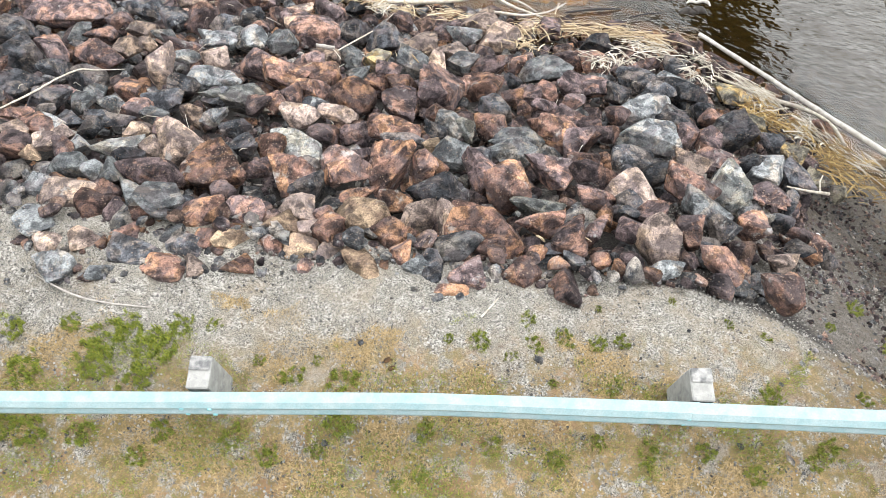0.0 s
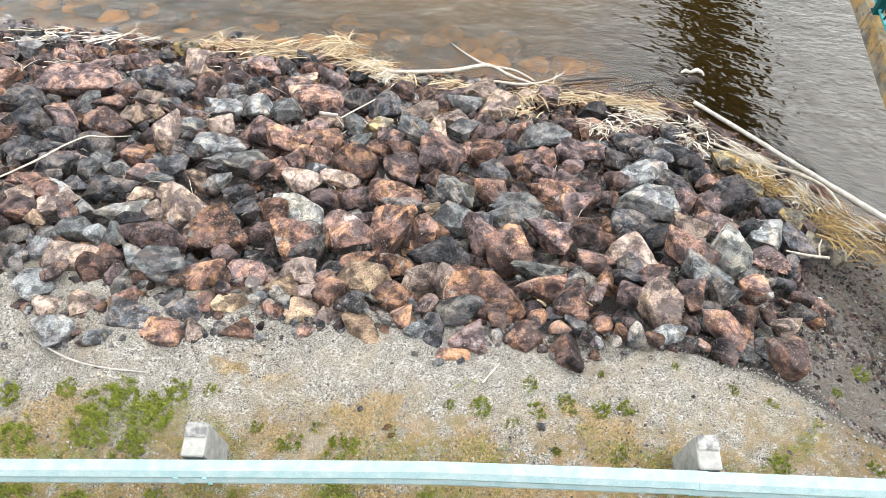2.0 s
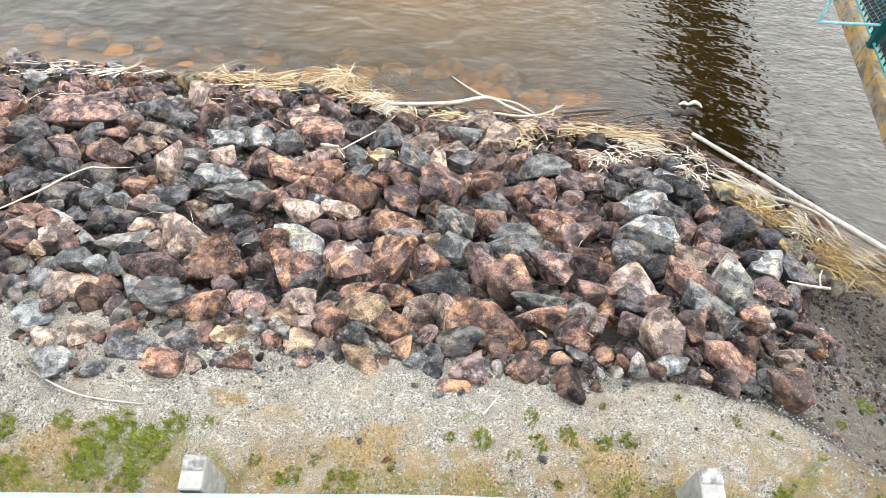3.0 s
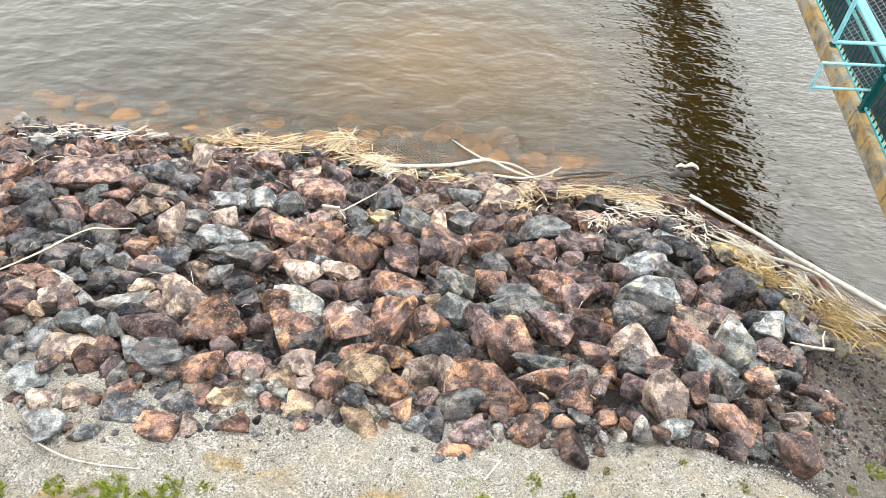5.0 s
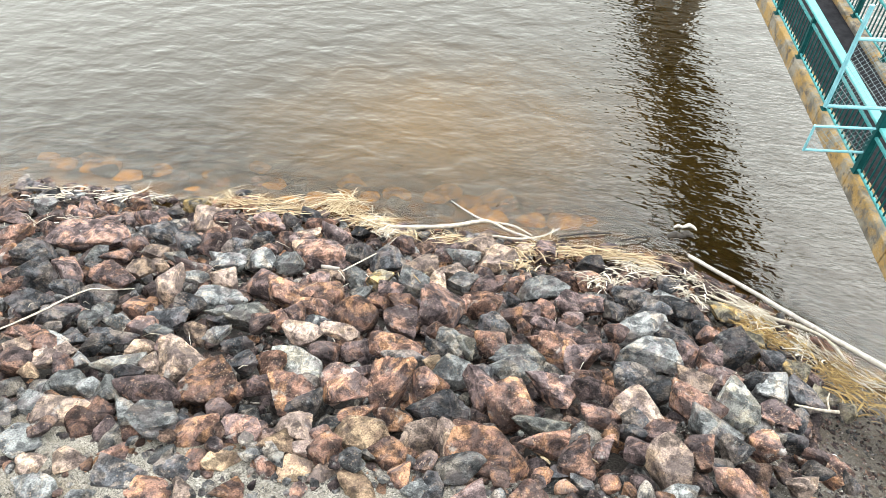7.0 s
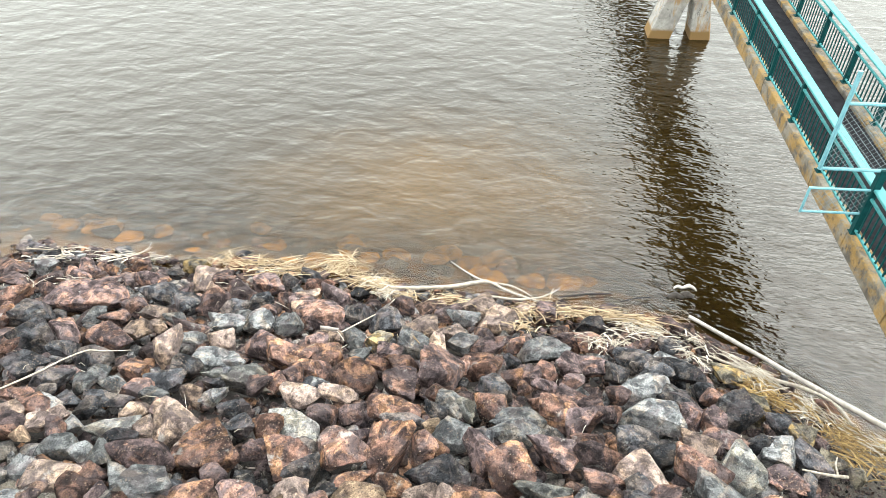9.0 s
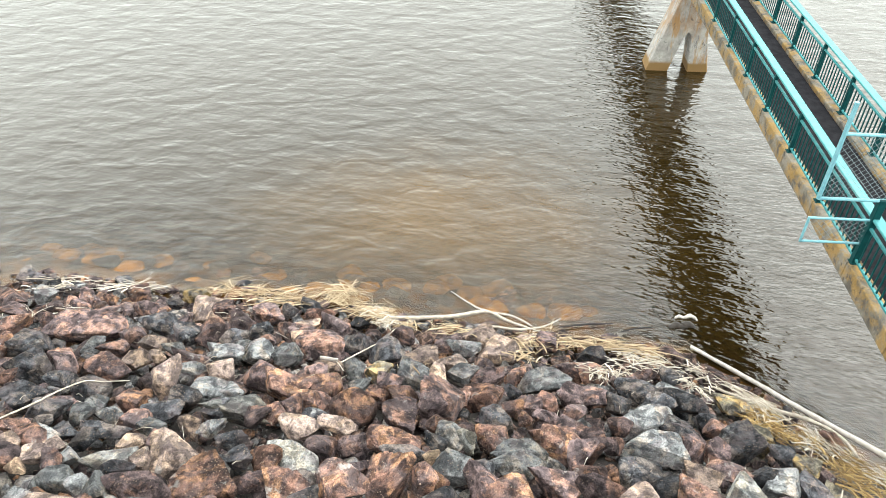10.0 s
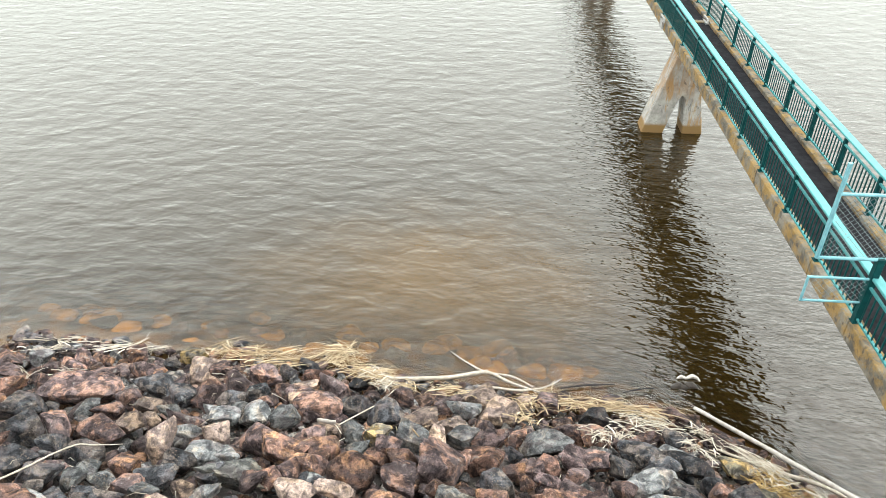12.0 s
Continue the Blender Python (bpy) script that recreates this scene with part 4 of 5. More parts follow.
def gate():
    """Anti-climb screen across the bridge at its shore end, with a wing over the water."""
    g = placed_empty("security_screen", BRIDGE @ pose(0, -16, 0), "pale blue steel frame with wire mesh guarding the footbridge", "fence")
    part("gate_post", box((0, 0, 0.72), (0.13, 0.13, 1.44), 0.01), M_TEAL, g, "thick dark teal post")
    part("tall_pole", add_tube(bmesh.new(), [(-1.1, 0, 1.40), (-1.1, 0, 3.28)], [0.04, 0.04], 8), M_GALV, g)
    for z in (1.41, 2.70):
        part("screen_rail", add_tube(bmesh.new(), [(-1.1, 0, z), (2.7, 0, z)], [0.032, 0.032], 8), M_GALV, g)
    for z in (0.45, 0.98):
        part("wing_rail", add_tube(bmesh.new(), [(-1.12, 0, z), (0, 0, z)], [0.025, 0.025], 8), M_GALV, g)
    part("wing_end", add_tube(bmesh.new(), [(-1.12, 0, 0.43), (-1.12, 0, 1.0)], [0.025, 0.025], 8), M_GALV, g)

    def mesh_panel(x0, x1, z0, z1, step):
        bm = bmesh.new()
        lo, span = x0 + z0, (x1 - x0) + (z1 - z0)
        for k in range(int(span / step) + 1):
            for sgn in (1, -1):
                c = k * step
                a0, a1 = max(0, c - (z1 - z0)), min(x1 - x0, c)
                if a1 - a0 < 0.01:
                    continue
                pa, pb = (a0, c - a0), (a1, c - a1)
                if sgn < 0:
                    pa, pb = (x1 - x0 - pa[0], pa[1]), (x1 - x0 - pb[0], pb[1])
                add_tube(bm, [(x0 + pa[0], 0.006 * sgn, z0 + pa[1]), (x0 + pb[0], 0.006 * sgn, z0 + pb[1])], [0.0038, 0.0038], 4)
        return bm

    part("wire_mesh", mesh_panel(-1.1, 2.7, 1.42, 2.70, 0.12), M_WIRE, g)
    part("wire_mesh", mesh_panel(-1.12, 0.0, 0.46, 0.98, 0.12), M_WIRE, g)


gate()


def infill(y):
    """Fine mesh wired to one bay of the railing beyond the joint."""
    bm = bmesh.new()
    for k in range(1, 34):
        add_box(bm, (-0.035, y + k * 2.0 / 34, 0.465), (0.006, 0.012, 0.70))
    for k in range(1, 12):
        add_box(bm, (-0.035, y + 1.0, 0.115 + k * 0.06), (0.006, 1.9, 0.008))
    part("mesh_infill", bm, M_TEAL, near_rail, "fine teal mesh wired to the bars")


for k in range(0, 5):
    infill(2.0 * k)

# expansion joint with pale steel cover plates past the pier
part("joint_cover", box((WIDE / 2, 3.4, -0.085), (WIDE - 0.30, 0.35, 0.03), 0.006), M_EDGE, bridge, "pale grey joint plate across the walkway")
for x in (-0.16, WIDE - 0.26):
    bm = add_tube(bmesh.new(), [(x, 2.9, -0.05), (x, 3.0, 0.10), (x, 3.6, 0.10), (x, 3.7, -0.05)], [0.04, 0.04, 0.04, 0.04], 8)
    add_box(bm, (x, 3.3, -0.18), (0.10, 0.5, 0.30), None, 0.01)
    part("joint_bracket", bm, M_JOINT, bridge, "whitish steel bracket at the joint")

def post_concrete():
    """Cast post: pale concrete, hairline cracks, black weathering in patches."""
    n = Nodes("post_concrete")
    p = n.add("ShaderNodeNewGeometry").outputs["Position"]
    c = n.mix(n.ramp(n.noise(p, 8.0, 6.0, 0.6), 0.3, 0.7), (0.28, 0.278, 0.262), (0.19, 0.188, 0.18))
    c = n.mix(n.math("MULTIPLY", n.ramp(n.noise(p, 6.0, 7.0, 0.72), 0.53, 0.64), 0.75), c, (0.13, 0.13, 0.14))
    c = n.mix(0.5, c, n.mix(n.noise(p, 90.0, 4.0, 0.7), (0.5, 0.5, 0.5), (1.5, 1.5, 1.5)), "MULTIPLY")
    return n.finish(c, 0.9, n.bump(n.noise(p, 40.0, 6.0), 0.6, 0.006))


M_POST = post_concrete()
M_CAP = plain_material("weathered_concrete", (0.27, 0.265, 0.255), (0.09, 0.09, 0.092), 14.0, 0.9, 0.004)

# ---------------------------------------------------------------- guard rail on the crest
RAIL = pose(0.05, 1.622, 0, 0, 0, -1.35)
GROUND_TOP = 5.77
guard = placed_empty("guard_rail", RAIL @ pose(0, 0, GROUND_TOP), "white-painted steel guard rail on concrete posts along the crest", "guard rail")


def bow(x):
    """How far the knocked rail stands out of line at x."""
    return float(np.interp(x, (-8, -4.4, -0.2, 2.4, 4.4, 9), (-0.09, -0.045, 0.042, 0.018, -0.012, -0.11)))


def beam(x0, x1, push):
    """W-shaped beam; its back is to the posts."""
    prof = [(0.0, 0.36), (-0.095, 0.35), (-0.14, 0.30), (-0.14, 0.26), (-0.06, 0.20), (-0.06, 0.16), (-0.14, 0.10), (-0.14, 0.06), (-0.095, 0.01), (0.0, 0.0)]
    bm = bmesh.new()
    rows = []
    steps = 24
    for i in range(steps + 1):
        x = x0 + (x1 - x0) * i / steps
        deep = 1.0 + 0.03 * min(max(x, 0.0), 5.0)
        rows.append([bm.verts.new((x, y * deep - push + bow(x), z)) for y, z in prof])
    for a, b in zip(rows, rows[1:]):
        for k in range(len(prof) - 1):
            bm.faces.new((a[k], b[k], b[k + 1], a[k + 1]))
    bmesh.ops.recalc_face_normals(bm, faces=bm.faces)
    bmesh.ops.solidify(bm, geom=bm.faces, thickness=0.004)
    return bm


beams = []
for x0, x1, push in ((-7.2, 2.32, 0.0), (2.24, 9.5, 0.006)):
    b = part("beam", beam(x0, x1, push), M_RAIL_WHITE, guard)
    b.location.z = 0.38
    beams.append((x0, x1, b))
for px in (-6.95, -2.33, 2.36, 7.0):
    bm = box((0, 0.185, 0.25), (0.21, 0.31, 0.98), 0.012)
    po = part("post", bm, M_POST, guard, "chipped pale concrete post with a dark weathered top")
    po.location.x = px
    part("cap", box((0, 0.27, 0.752), (0.20, 0.135, 0.03), 0.010), M_CAP, po, "grey-black weathered top")
    for dx in (-0.13, 0.13):
        for z in (0.66, 0.46):
            holder = [b for x0, x1, b in beams if x0 < px + dx < x1][-1]
            part("bolt", add_tube(bmesh.new(), [(px + dx, bow(px) - 0.10, z - 0.38), (px + dx, bow(px) - 0.152, z - 0.38)], [0.024, 0.022], 8), M_BOLT, holder, "teal bolt head")

# ---------------------------------------------------------------- drowned stones along the edge
def sunk(x, y, wide, mat=M_SUNK, label="orange-brown stained boulder under shallow clear water"):
    """A stained boulder under shallow water."""
    ob = new("drowned_stone", rng.choice(ROUND))
    ob.material_slots[0].link = "OBJECT"
    ob.material_slots[0].material = mat
    z = min(float(terrain(x, y)) + 0.06, -0.34)
    ob.matrix_world = Matrix.Translation((x, y, z)) @ Euler((0, 0, rng.uniform(-0.4, 0.4))).to_matrix().to_4x4() @ Matrix.Diagonal((wide, wide * 0.8, 0.22, 1))
    tagged(ob, label, "boulder", "drowned boulders by the shore")


sunk(-11.83, 16.52, 0.66)
sunk(-10.55, 16.41, 0.79)
sunk(-10.24, 15.80, 0.72)
sunk(-9.82, 15.97, 0.82)
sunk(-8.34, 15.87, 0.83)
sunk(-6.78, 15.77, 0.58)
sunk(-7.07, 14.75, 0.56)
sunk(-2.65, 15.62, 0.93)
sunk(-4.84, 15.25, 0.67)
sunk(-5.55, 16.43, 0.66)
sunk(1.52, 14.90, 1.00)
sunk(0.72, 14.60, 0.76)
sunk(0.10, 15.28, 0.93)
sunk(-0.22, 14.84, 0.76)
sunk(-1.33, 14.95, 0.84)
sunk(-2.09, 14.64, 0.62)
sunk(2.36, 13.72, 0.84)
sunk(3.25, 13.62, 0.94)
sunk(-3.46, 14.46, 0.79)
sunk(-4.36, 14.30, 0.88)
sunk(1.30, 13.69, 0.85)
sunk(3.88, 13.77, 0.58)
sunk(-9.07, 15.40, 0.89)
sunk(-11.15, 16.07, 0.82)
sunk(-12.22, 15.58, 0.69)
sunk(-2.89, 14.89, 0.56)
deep_rng = random.Random(5)
for _ in range(90):
    x, y = deep_rng.uniform(-13, 4.6), deep_rng.uniform(12.5, 17.0)
    under = -float(terrain(x, y))
    if 0.08 < under < 0.75:
        mat, label = deep_rng.choice(((M_SUNK, "orange-brown stained boulder under shallow clear water"), (ROCK["rust"], "rust-red boulder under shallow clear water"), (ROCK["dark"], "dark wet boulder under shallow clear water"), (ROCK["dark"], "dark wet boulder under shallow clear water")))
        sunk(x, y, deep_rng.uniform(0.35, 0.8), mat, label)

# ---------------------------------------------------------------- driftwood and dead reeds along the water line
def branch(name, pts, radii, mat, label, sides=9, fork=None):
    """A bent piece of wood through pts."""
    pts = [Vector(p) for p in pts]
    fine, rad = [], []
    steps = 6
    for i in range(len(pts) - 1):
        a, b = pts[i], pts[i + 1]
        pa, pb = pts[max(i - 1, 0)], pts[min(i + 2, len(pts) - 1)]
        for k in range(steps):
            t = k / steps
            q = 0.5 * (2 * a + (b - pa) * t + (2 * pa - 5 * a + 4 * b - pb) * t * t + (3 * a - pa - 3 * b + pb) * t ** 3)
            w = radii[i] + (radii[i + 1] - radii[i]) * t
            fine.append(q + Vector((rng.uniform(-1, 1), rng.uniform(-1, 1), rng.uniform(-1, 1))) * w * 0.12)
            rad.append(w * rng.uniform(0.88, 1.12))
    fine.append(pts[-1]), rad.append(radii[-1])
    bm = add_tube(bmesh.new(), fine, rad, sides)
    if fork:
        add_tube(bm, fork[0], fork[1], 6)
    return tagged(new(name, mesh_from(name, bm, mat, True)), label, "driftwood")


branch("drift_log", [(5.98, 11.77, 0.34), (7.20, 10.55, 0.38), (8.45, 9.30, 0.40), (10.6, 7.20, 0.46)], [0.045, 0.055, 0.06, 0.066], M_LOG, "long bleached barkless log lying on the water line")
branch("drift_branch", [(5.52, 9.49, 1.59), (6.05, 9.22, 1.55), (6.70, 9.14, 1.31), (7.48, 9.25, 0.89), (8.05, 9.16, 0.66), (8.16, 8.71, 0.85), (7.95, 7.98, 1.32)], [0.02, 0.035, 0.04, 0.045, 0.04, 0.035, 0.025], M_DRIFT, "curved bleached branch among dead reeds")
branch("drift_branch", [(-1.30, 12.40, 0.70), (-0.34, 12.49, 0.60), (0.37, 12.80, 0.36), (1.11, 13.05, 0.26), (1.65, 12.60, 0.36), (2.47, 11.87, 0.66)], [0.035, 0.05, 0.055, 0.05, 0.035, 0.02], M_DRIFT, "thick bleached branch across the water line")
branch("drift_branch", [(0.21, 14.08, 0.02), (0.68, 13.51, 0.12), (1.11, 13.09, 0.22), (1.75, 12.89, 0.26), (2.18, 12.29, 0.50)], [0.012, 0.02, 0.03, 0.028, 0.02], M_DRIFT, "thin forked bleached branch over the water")
branch("drift_branch", [(0.84, 12.11, 0.71), (1.32, 12.09, 0.67), (1.87, 12.04, 0.64), (2.47, 12.36, 0.42), (2.98, 12.86, 0.2)], [0.03, 0.035, 0.03, 0.024, 0.014], M_DRIFT, "thin crooked bleached branch on stones")
branch("stick", [(-6.20, 5.90, 5.08), (-6.01, 6.3, 4.87), (-5.95, 6.66, 4.64), (-5.88, 7.05, 4.41), (-5.73, 7.42, 4.18), (-5.49, 7.46, 4.12), (-5.10, 7.55, 4.04)], [0.010, 0.014, 0.016, 0.014, 0.013, 0.009, 0.006], M_DRIFT, "crooked bleached stick lying across the boulders")
branch("stick", [(-1.90, 8.83, 3.05), (-1.65, 9.40, 2.68), (-1.39, 9.97, 2.32)], [0.013, 0.014, 0.012], M_DRIFT, "straight pale stick leaning on a boulder")
# pale flat part of the boulder, added as a tube in stick material
branch("rock_ledge", [(-2.33, 9.05, 2.93), (-1.99, 9.02, 2.91)], [0.04, 0.035], M_GREYSTICK, "short pale flat piece of a boulder", 6)
branch("stick", [(5.26, 5.60, 3.68), (5.72, 5.65, 3.46), (6.17, 5.76, 3.20)], [0.014, 0.022, 0.03], M_DRIFT, "white forked stick at the edge of the stones", 8, ([(5.95, 5.70, 3.34), (6.05, 5.95, 3.25), (6.10, 6.05, 3.3)], [0.02, 0.014, 0.008]))
branch("stick", [(-4.52, 3.18, 5.73), (-4.08, 2.96, 5.745), (-3.69, 2.86, 5.745), (-3.17, 2.80, 5.75)], [0.007, 0.012, 0.012, 0.007], M_GREYSTICK, "thin grey stick lying on the gravel")
branch("stick", [(0.62, 2.93, 5.73), (0.42, 2.70, 5.74)], [0.007, 0.012], M_DRIFT, "short straw-coloured stick on the gravel")
branch("sunken_plank", [(2.95, 12.70, 0.06), (3.7, 12.78, 0.08), (4.35, 12.85, 0.03)], [0.02, 0.03, 0.012], M_DARKWOOD, "dark wet branch half under water")
branch("sunken_branch", [(4.48, 12.50, 0.10), (4.9, 12.6, 0.12), (5.3, 12.7, 0.05)], [0.012, 0.02, 0.012], M_DARKWOOD, "dark twig at the water's edge")
branch("floating_wood", [(5.98, 13.06, 0.01), (6.10, 13.12, 0.03), (6.24, 13.08, 0.02), (6.38, 13.14, 0.03), (6.50, 13.08, 0.02), (6.56, 12.98, 0.0)], [0.012, 0.05, 0.035, 0.06, 0.045, 0.012], M_LOG, "pale lump of driftwood floating in the shallows")
branch("snag", [(5.75, 12.75, -0.04), (5.95, 12.82, 0.0), (6.1, 12.76, -0.01), (6.25, 12.84, 0.01), (6.45, 12.75, -0.05)], [0.05, 0.10, 0.07, 0.11, 0.04], M_DARKWOOD, "dark waterlogged stump in the shallows")
branch("twig", [(-3.05, 14.25, 0.0), (-2.95, 14.2, 0.2), (-3.12, 14.22, 0.42)], [0.012, 0.01, 0.005], M_DARKWOOD, "brown twig standing in the shallows", 5, ([(-2.95, 14.2, 0.2), (-2.75, 14.22, 0.22)], [0.008, 0.005]))


def reeds(a, b, spread, count, mat, seed, long=0.8, lift=0.22, jitter=0.55):
    """A drift of dead reed stalks from a to b, lying over one another."""
    r = random.Random(seed)
    a, b = Vector(a), Vector(b)
    way = b - a
    head = math.atan2(way.y, way.x)
    side = Vector((-way.y, way.x)).normalized()
    bm = bmesh.new()
    knots = [(r.random(), r.gauss(0, spread), r.gauss(0, jitter * 0.7), r.uniform(0.3, 1.0)) for _ in range(9)]
    for _ in range(int(count * 0.62)):
        u, off, turn, tight = r.choice(knots)
        c = a + way * (u + r.gauss(0, 0.13) * tight) + side * (off + r.gauss(0, spread * 0.7))
        t = head + turn + r.gauss(0, 0.15 + jitter * 0.9)
        ln = long * (0.25 + 0.95 * r.random() ** 1.4)
        d = Vector((math.cos(t), math.sin(t))) * ln / 2
        up = lift + r.uniform(-0.14, 0.10)
        tip = r.gauss(0, 0.05)
        bow = Vector((-d.y, d.x)) * r.uniform(-0.10, 0.10)
        pts = []
        for v in (-1.0, -0.35, 0.35, 1.0):
            q = c + d * v + bow * (1 - v * v)
            g = max(float(terrain(q.x, q.y)), 0.0)
            pts.append((q.x, q.y, g + up + tip * v + 0.03 * (1 - v * v)))
        w = 0.004 + 0.014 * r.random() ** 2
        add_tube(bm, pts, [w, w, w * 0.9, w * 0.5], 4)
    ob = new("reed_litter", mesh_from("reed_litter", bm, mat))
    return tagged(ob, "drift of bleached dead reed stalks on the stones", "reeds", kind="stuff")


reeds((-10.0, 13.2), (-7.6, 13.9), 0.18, 60, M_STALK, 1, 1.0, 0.25, 0.7)
reeds((-8.2, 13.2), (-7.3, 13.9), 0.15, 40, M_STALK, 2, 1.1, 0.28, 0.5)
reeds((-6.4, 14.0), (-4.3, 13.3), 0.2, 190, M_STRAW, 3, 0.9, 0.22, 0.5)
reeds((-4.6, 13.5), (-2.4, 13.7), 0.22, 260, M_STRAW, 4, 0.9, 0.22, 0.5)
reeds((-2.8, 13.5), (-1.25, 12.3), 0.28, 400, M_STRAW, 5, 0.8, 0.26, 0.9)
reeds((-1.7, 12.9), (-1.1, 11.7), 0.15, 150, M_STALK, 6, 0.7, 0.3, 0.8)
reeds((-1.3, 12.2), (-0.3, 11.6), 0.15, 70, M_STRAW, 7, 0.7, 0.24, 0.9)
reeds((0.0, 11.9), (1.4, 11.8), 0.25, 80, M_STRAW, 8, 0.6, 0.2, 0.9)
reeds((1.4, 10.5), (2.5, 12.0), 0.22, 190, M_STRAW, 9, 0.7, 0.26, 1.0)
reeds((2.4, 12.0), (3.9, 11.3), 0.24, 170, M_STRAW, 10, 0.9, 0.25, 0.6)
reeds((3.7, 11.3), (5.8, 11.5), 0.22, 220, M_STRAW, 11, 1.0, 0.22, 0.45)
reeds((3.0, 9.4), (4.1, 10.5), 0.22, 140, M_STALK, 12, 0.5, 0.3, 1.1)
reeds((4.2, 10.9), (5.8, 10.0), 0.2, 130, M_STALK, 13, 0.9, 0.28, 0.5)
reeds((5.0, 9.8), (5.1, 8.6), 0.15, 80, M_STALK, 14, 0.4, 0.3, 0.9)
reeds((5.5, 9.9), (6.6, 9.0), 0.15, 140, M_STALK, 15, 0.9, 0.28, 0.55)
reeds((5.9, 8.6), (7.2, 8.1), 0.32, 520, M_GOLD, 16, 0.36, 0.24, 1.6)
reeds((6.9, 8.1), (7.3, 6.6), 0.30, 330, M_GOLD, 17, 0.36, 0.24, 1.7)
reeds((7.0, 6.9), (7.6, 5.6), 0.3, 70, M_GOLD, 18, 0.5, 0.2, 1.2)
reeds((7.1, 8.9), (8.5, 7.4), 0.26, 170, M_GOLD, 24, 0.4, 0.16, 1.2)
reeds((7.5, 7.9), (8.4, 6.4), 0.30, 150, M_GOLD, 25, 0.4, 0.18, 1.3)
reeds((6.0, 8.7), (7.3, 7.6), 0.30, 150, M_STALK, 27, 0.5, 0.26, 1.5)
reeds((7.4, 8.6), (8.3, 7.5), 0.20, 120, M_STALK, 26, 0.8, 0.2, 0.5)
reeds((-5.5, 12.6), (-4.4, 11.0), 0.12, 40, M_STALK, 19, 0.5, 0.3, 0.9)
reeds((-9.0, 10.9), (-7.9, 11.4), 0.1, 25, M_STALK, 20, 0.4, 0.3, 0.9)
reeds((-0.9, 9.2), (-0.2, 9.0), 0.15, 25, M_STRAW, 21, 0.4, 0.25, 1.2)
reeds((1.3, 3.6), (1.7, 3.9), 0.2, 20, M_STRAW, 22, 0.35, 0.1, 1.2)



def straws(count, seed):
    """Single bleached stalks caught on the stones all over the bank."""
    r = random.Random(seed)
    bm = bmesh.new()
    for _ in range(count):
        x, y, _ = r.choice(placed)
        if y < 5.5:
            continue
        x, y = x + r.gauss(0, 0.25), y + r.gauss(0, 0.2)
        t, ln = r.uniform(0, 6.28), 0.08 + 0.35 * r.random() ** 2
        dx, dy = math.cos(t) * ln / 2, math.sin(t) * ln / 2
        z = float(terrain(x, y)) + r.uniform(0.02, 0.30)
        w = r.uniform(0.003, 0.007)
        add_tube(bm, [(x - dx, y - dy, z + 0.04), (x, y, z + 0.05 + r.uniform(-0.02, 0.03)), (x + dx, y + dy, z)], [w, w, w * 0.6], 4)
    return tagged(new("loose_straw", mesh_from("loose_straw", bm, M_STALK)), "single bleached reed stalks caught between the boulders", "reeds", kind="stuff")


straws(150, 23)

# ---------------------------------------------------------------- weeds, grass and pebbles on the crest
def tuft_mesh(seed, blades, tall, flat):
    """A clump of pointed leaves, one unit wide."""
    r = random.Random(seed)
    bm = bmesh.new()
    for _ in range(blades):
        t, rr = r.uniform(0, 6.28), 0.42 * math.sqrt(r.random())
        lump = 0.75 + 0.35 * noise.noise((math.cos(t) * 1.6 + seed, math.sin(t) * 1.6, 0))
        if noise.noise((math.cos(t) * rr * 7 + seed * 3, math.sin(t) * rr * 7, 1.0)) < 0.14:
            continue
        root = Vector((math.cos(t) * rr * lump, math.sin(t) * rr * lump, 0))
        t2 = r.uniform(0, 6.28)
        out = Vector((math.cos(t2), math.sin(t2), 0))
        ln, w = r.uniform(0.025, 0.085), r.uniform(0.003, 0.0085)
        up = tall * r.uniform(0.5, 1.0)
        side = Vector((-out.y, out.x, 0)) * w
        mid = root + out * ln * 0.5 + Vector((0, 0, up))
        tip = root + out * ln + Vector((0, 0, up * r.uniform(0.3, flat)))
        a, b = bm.verts.new(root - side * 0.5), bm.verts.new(root + side * 0.5)
        c, d = bm.verts.new(mid + side), bm.verts.new(mid - side)
        e = bm.verts.new(tip)
        bm.faces.new((a, b, c, d)), bm.faces.new((d, c, e))
    return mesh_from("weed_clump", bm, M_GREEN)


TUFTS = [tuft_mesh(60 + k, 2600, 0.17, 1.2) for k in range(7)]


def weed(x, y, radius):
    """A low green clump rooted in the gravel."""
    ob = new("weed_clump", rng.choice(TUFTS))
    s = radius * (1.95 if radius > 0.2 else 2.4)
    ob.matrix_world = Matrix.Translation((x, y, float(terrain(x, y)) - 0.01)) @ Euler((0, 0, rng.uniform(0, 6.28))).to_matrix().to_4x4() @ Matrix.Diagonal((s, s * 0.8, 0.55 * s + 0.12, 1))
    return tagged(ob, "low clump of fresh green weeds in gravel", "weed", "weed clumps on the crest")


weed(-4.01, 2.62, 0.21)
weed(-3.54, 2.46, 0.40)
weed(-3.13, 2.27, 0.46)
weed(-2.83, 2.59, 0.26)
weed(-4.36, 2.14, 0.35)
weed(-3.59, 2.14, 0.33)
weed(-1.55, 2.02, 0.21)
weed(-1.03, 2.02, 0.27)
weed(0.40, 2.43, 0.18)
weed(0.93, 2.67, 0.14)
weed(1.00, 2.40, 0.14)
weed(1.31, 2.46, 0.15)
weed(1.67, 2.40, 0.15)
weed(1.92, 2.43, 0.13)
weed(0.07, 2.46, 0.09)
weed(3.39, 1.84, 0.18)
weed(3.53, 2.51, 0.10)
weed(2.59, 2.96, 0.07)
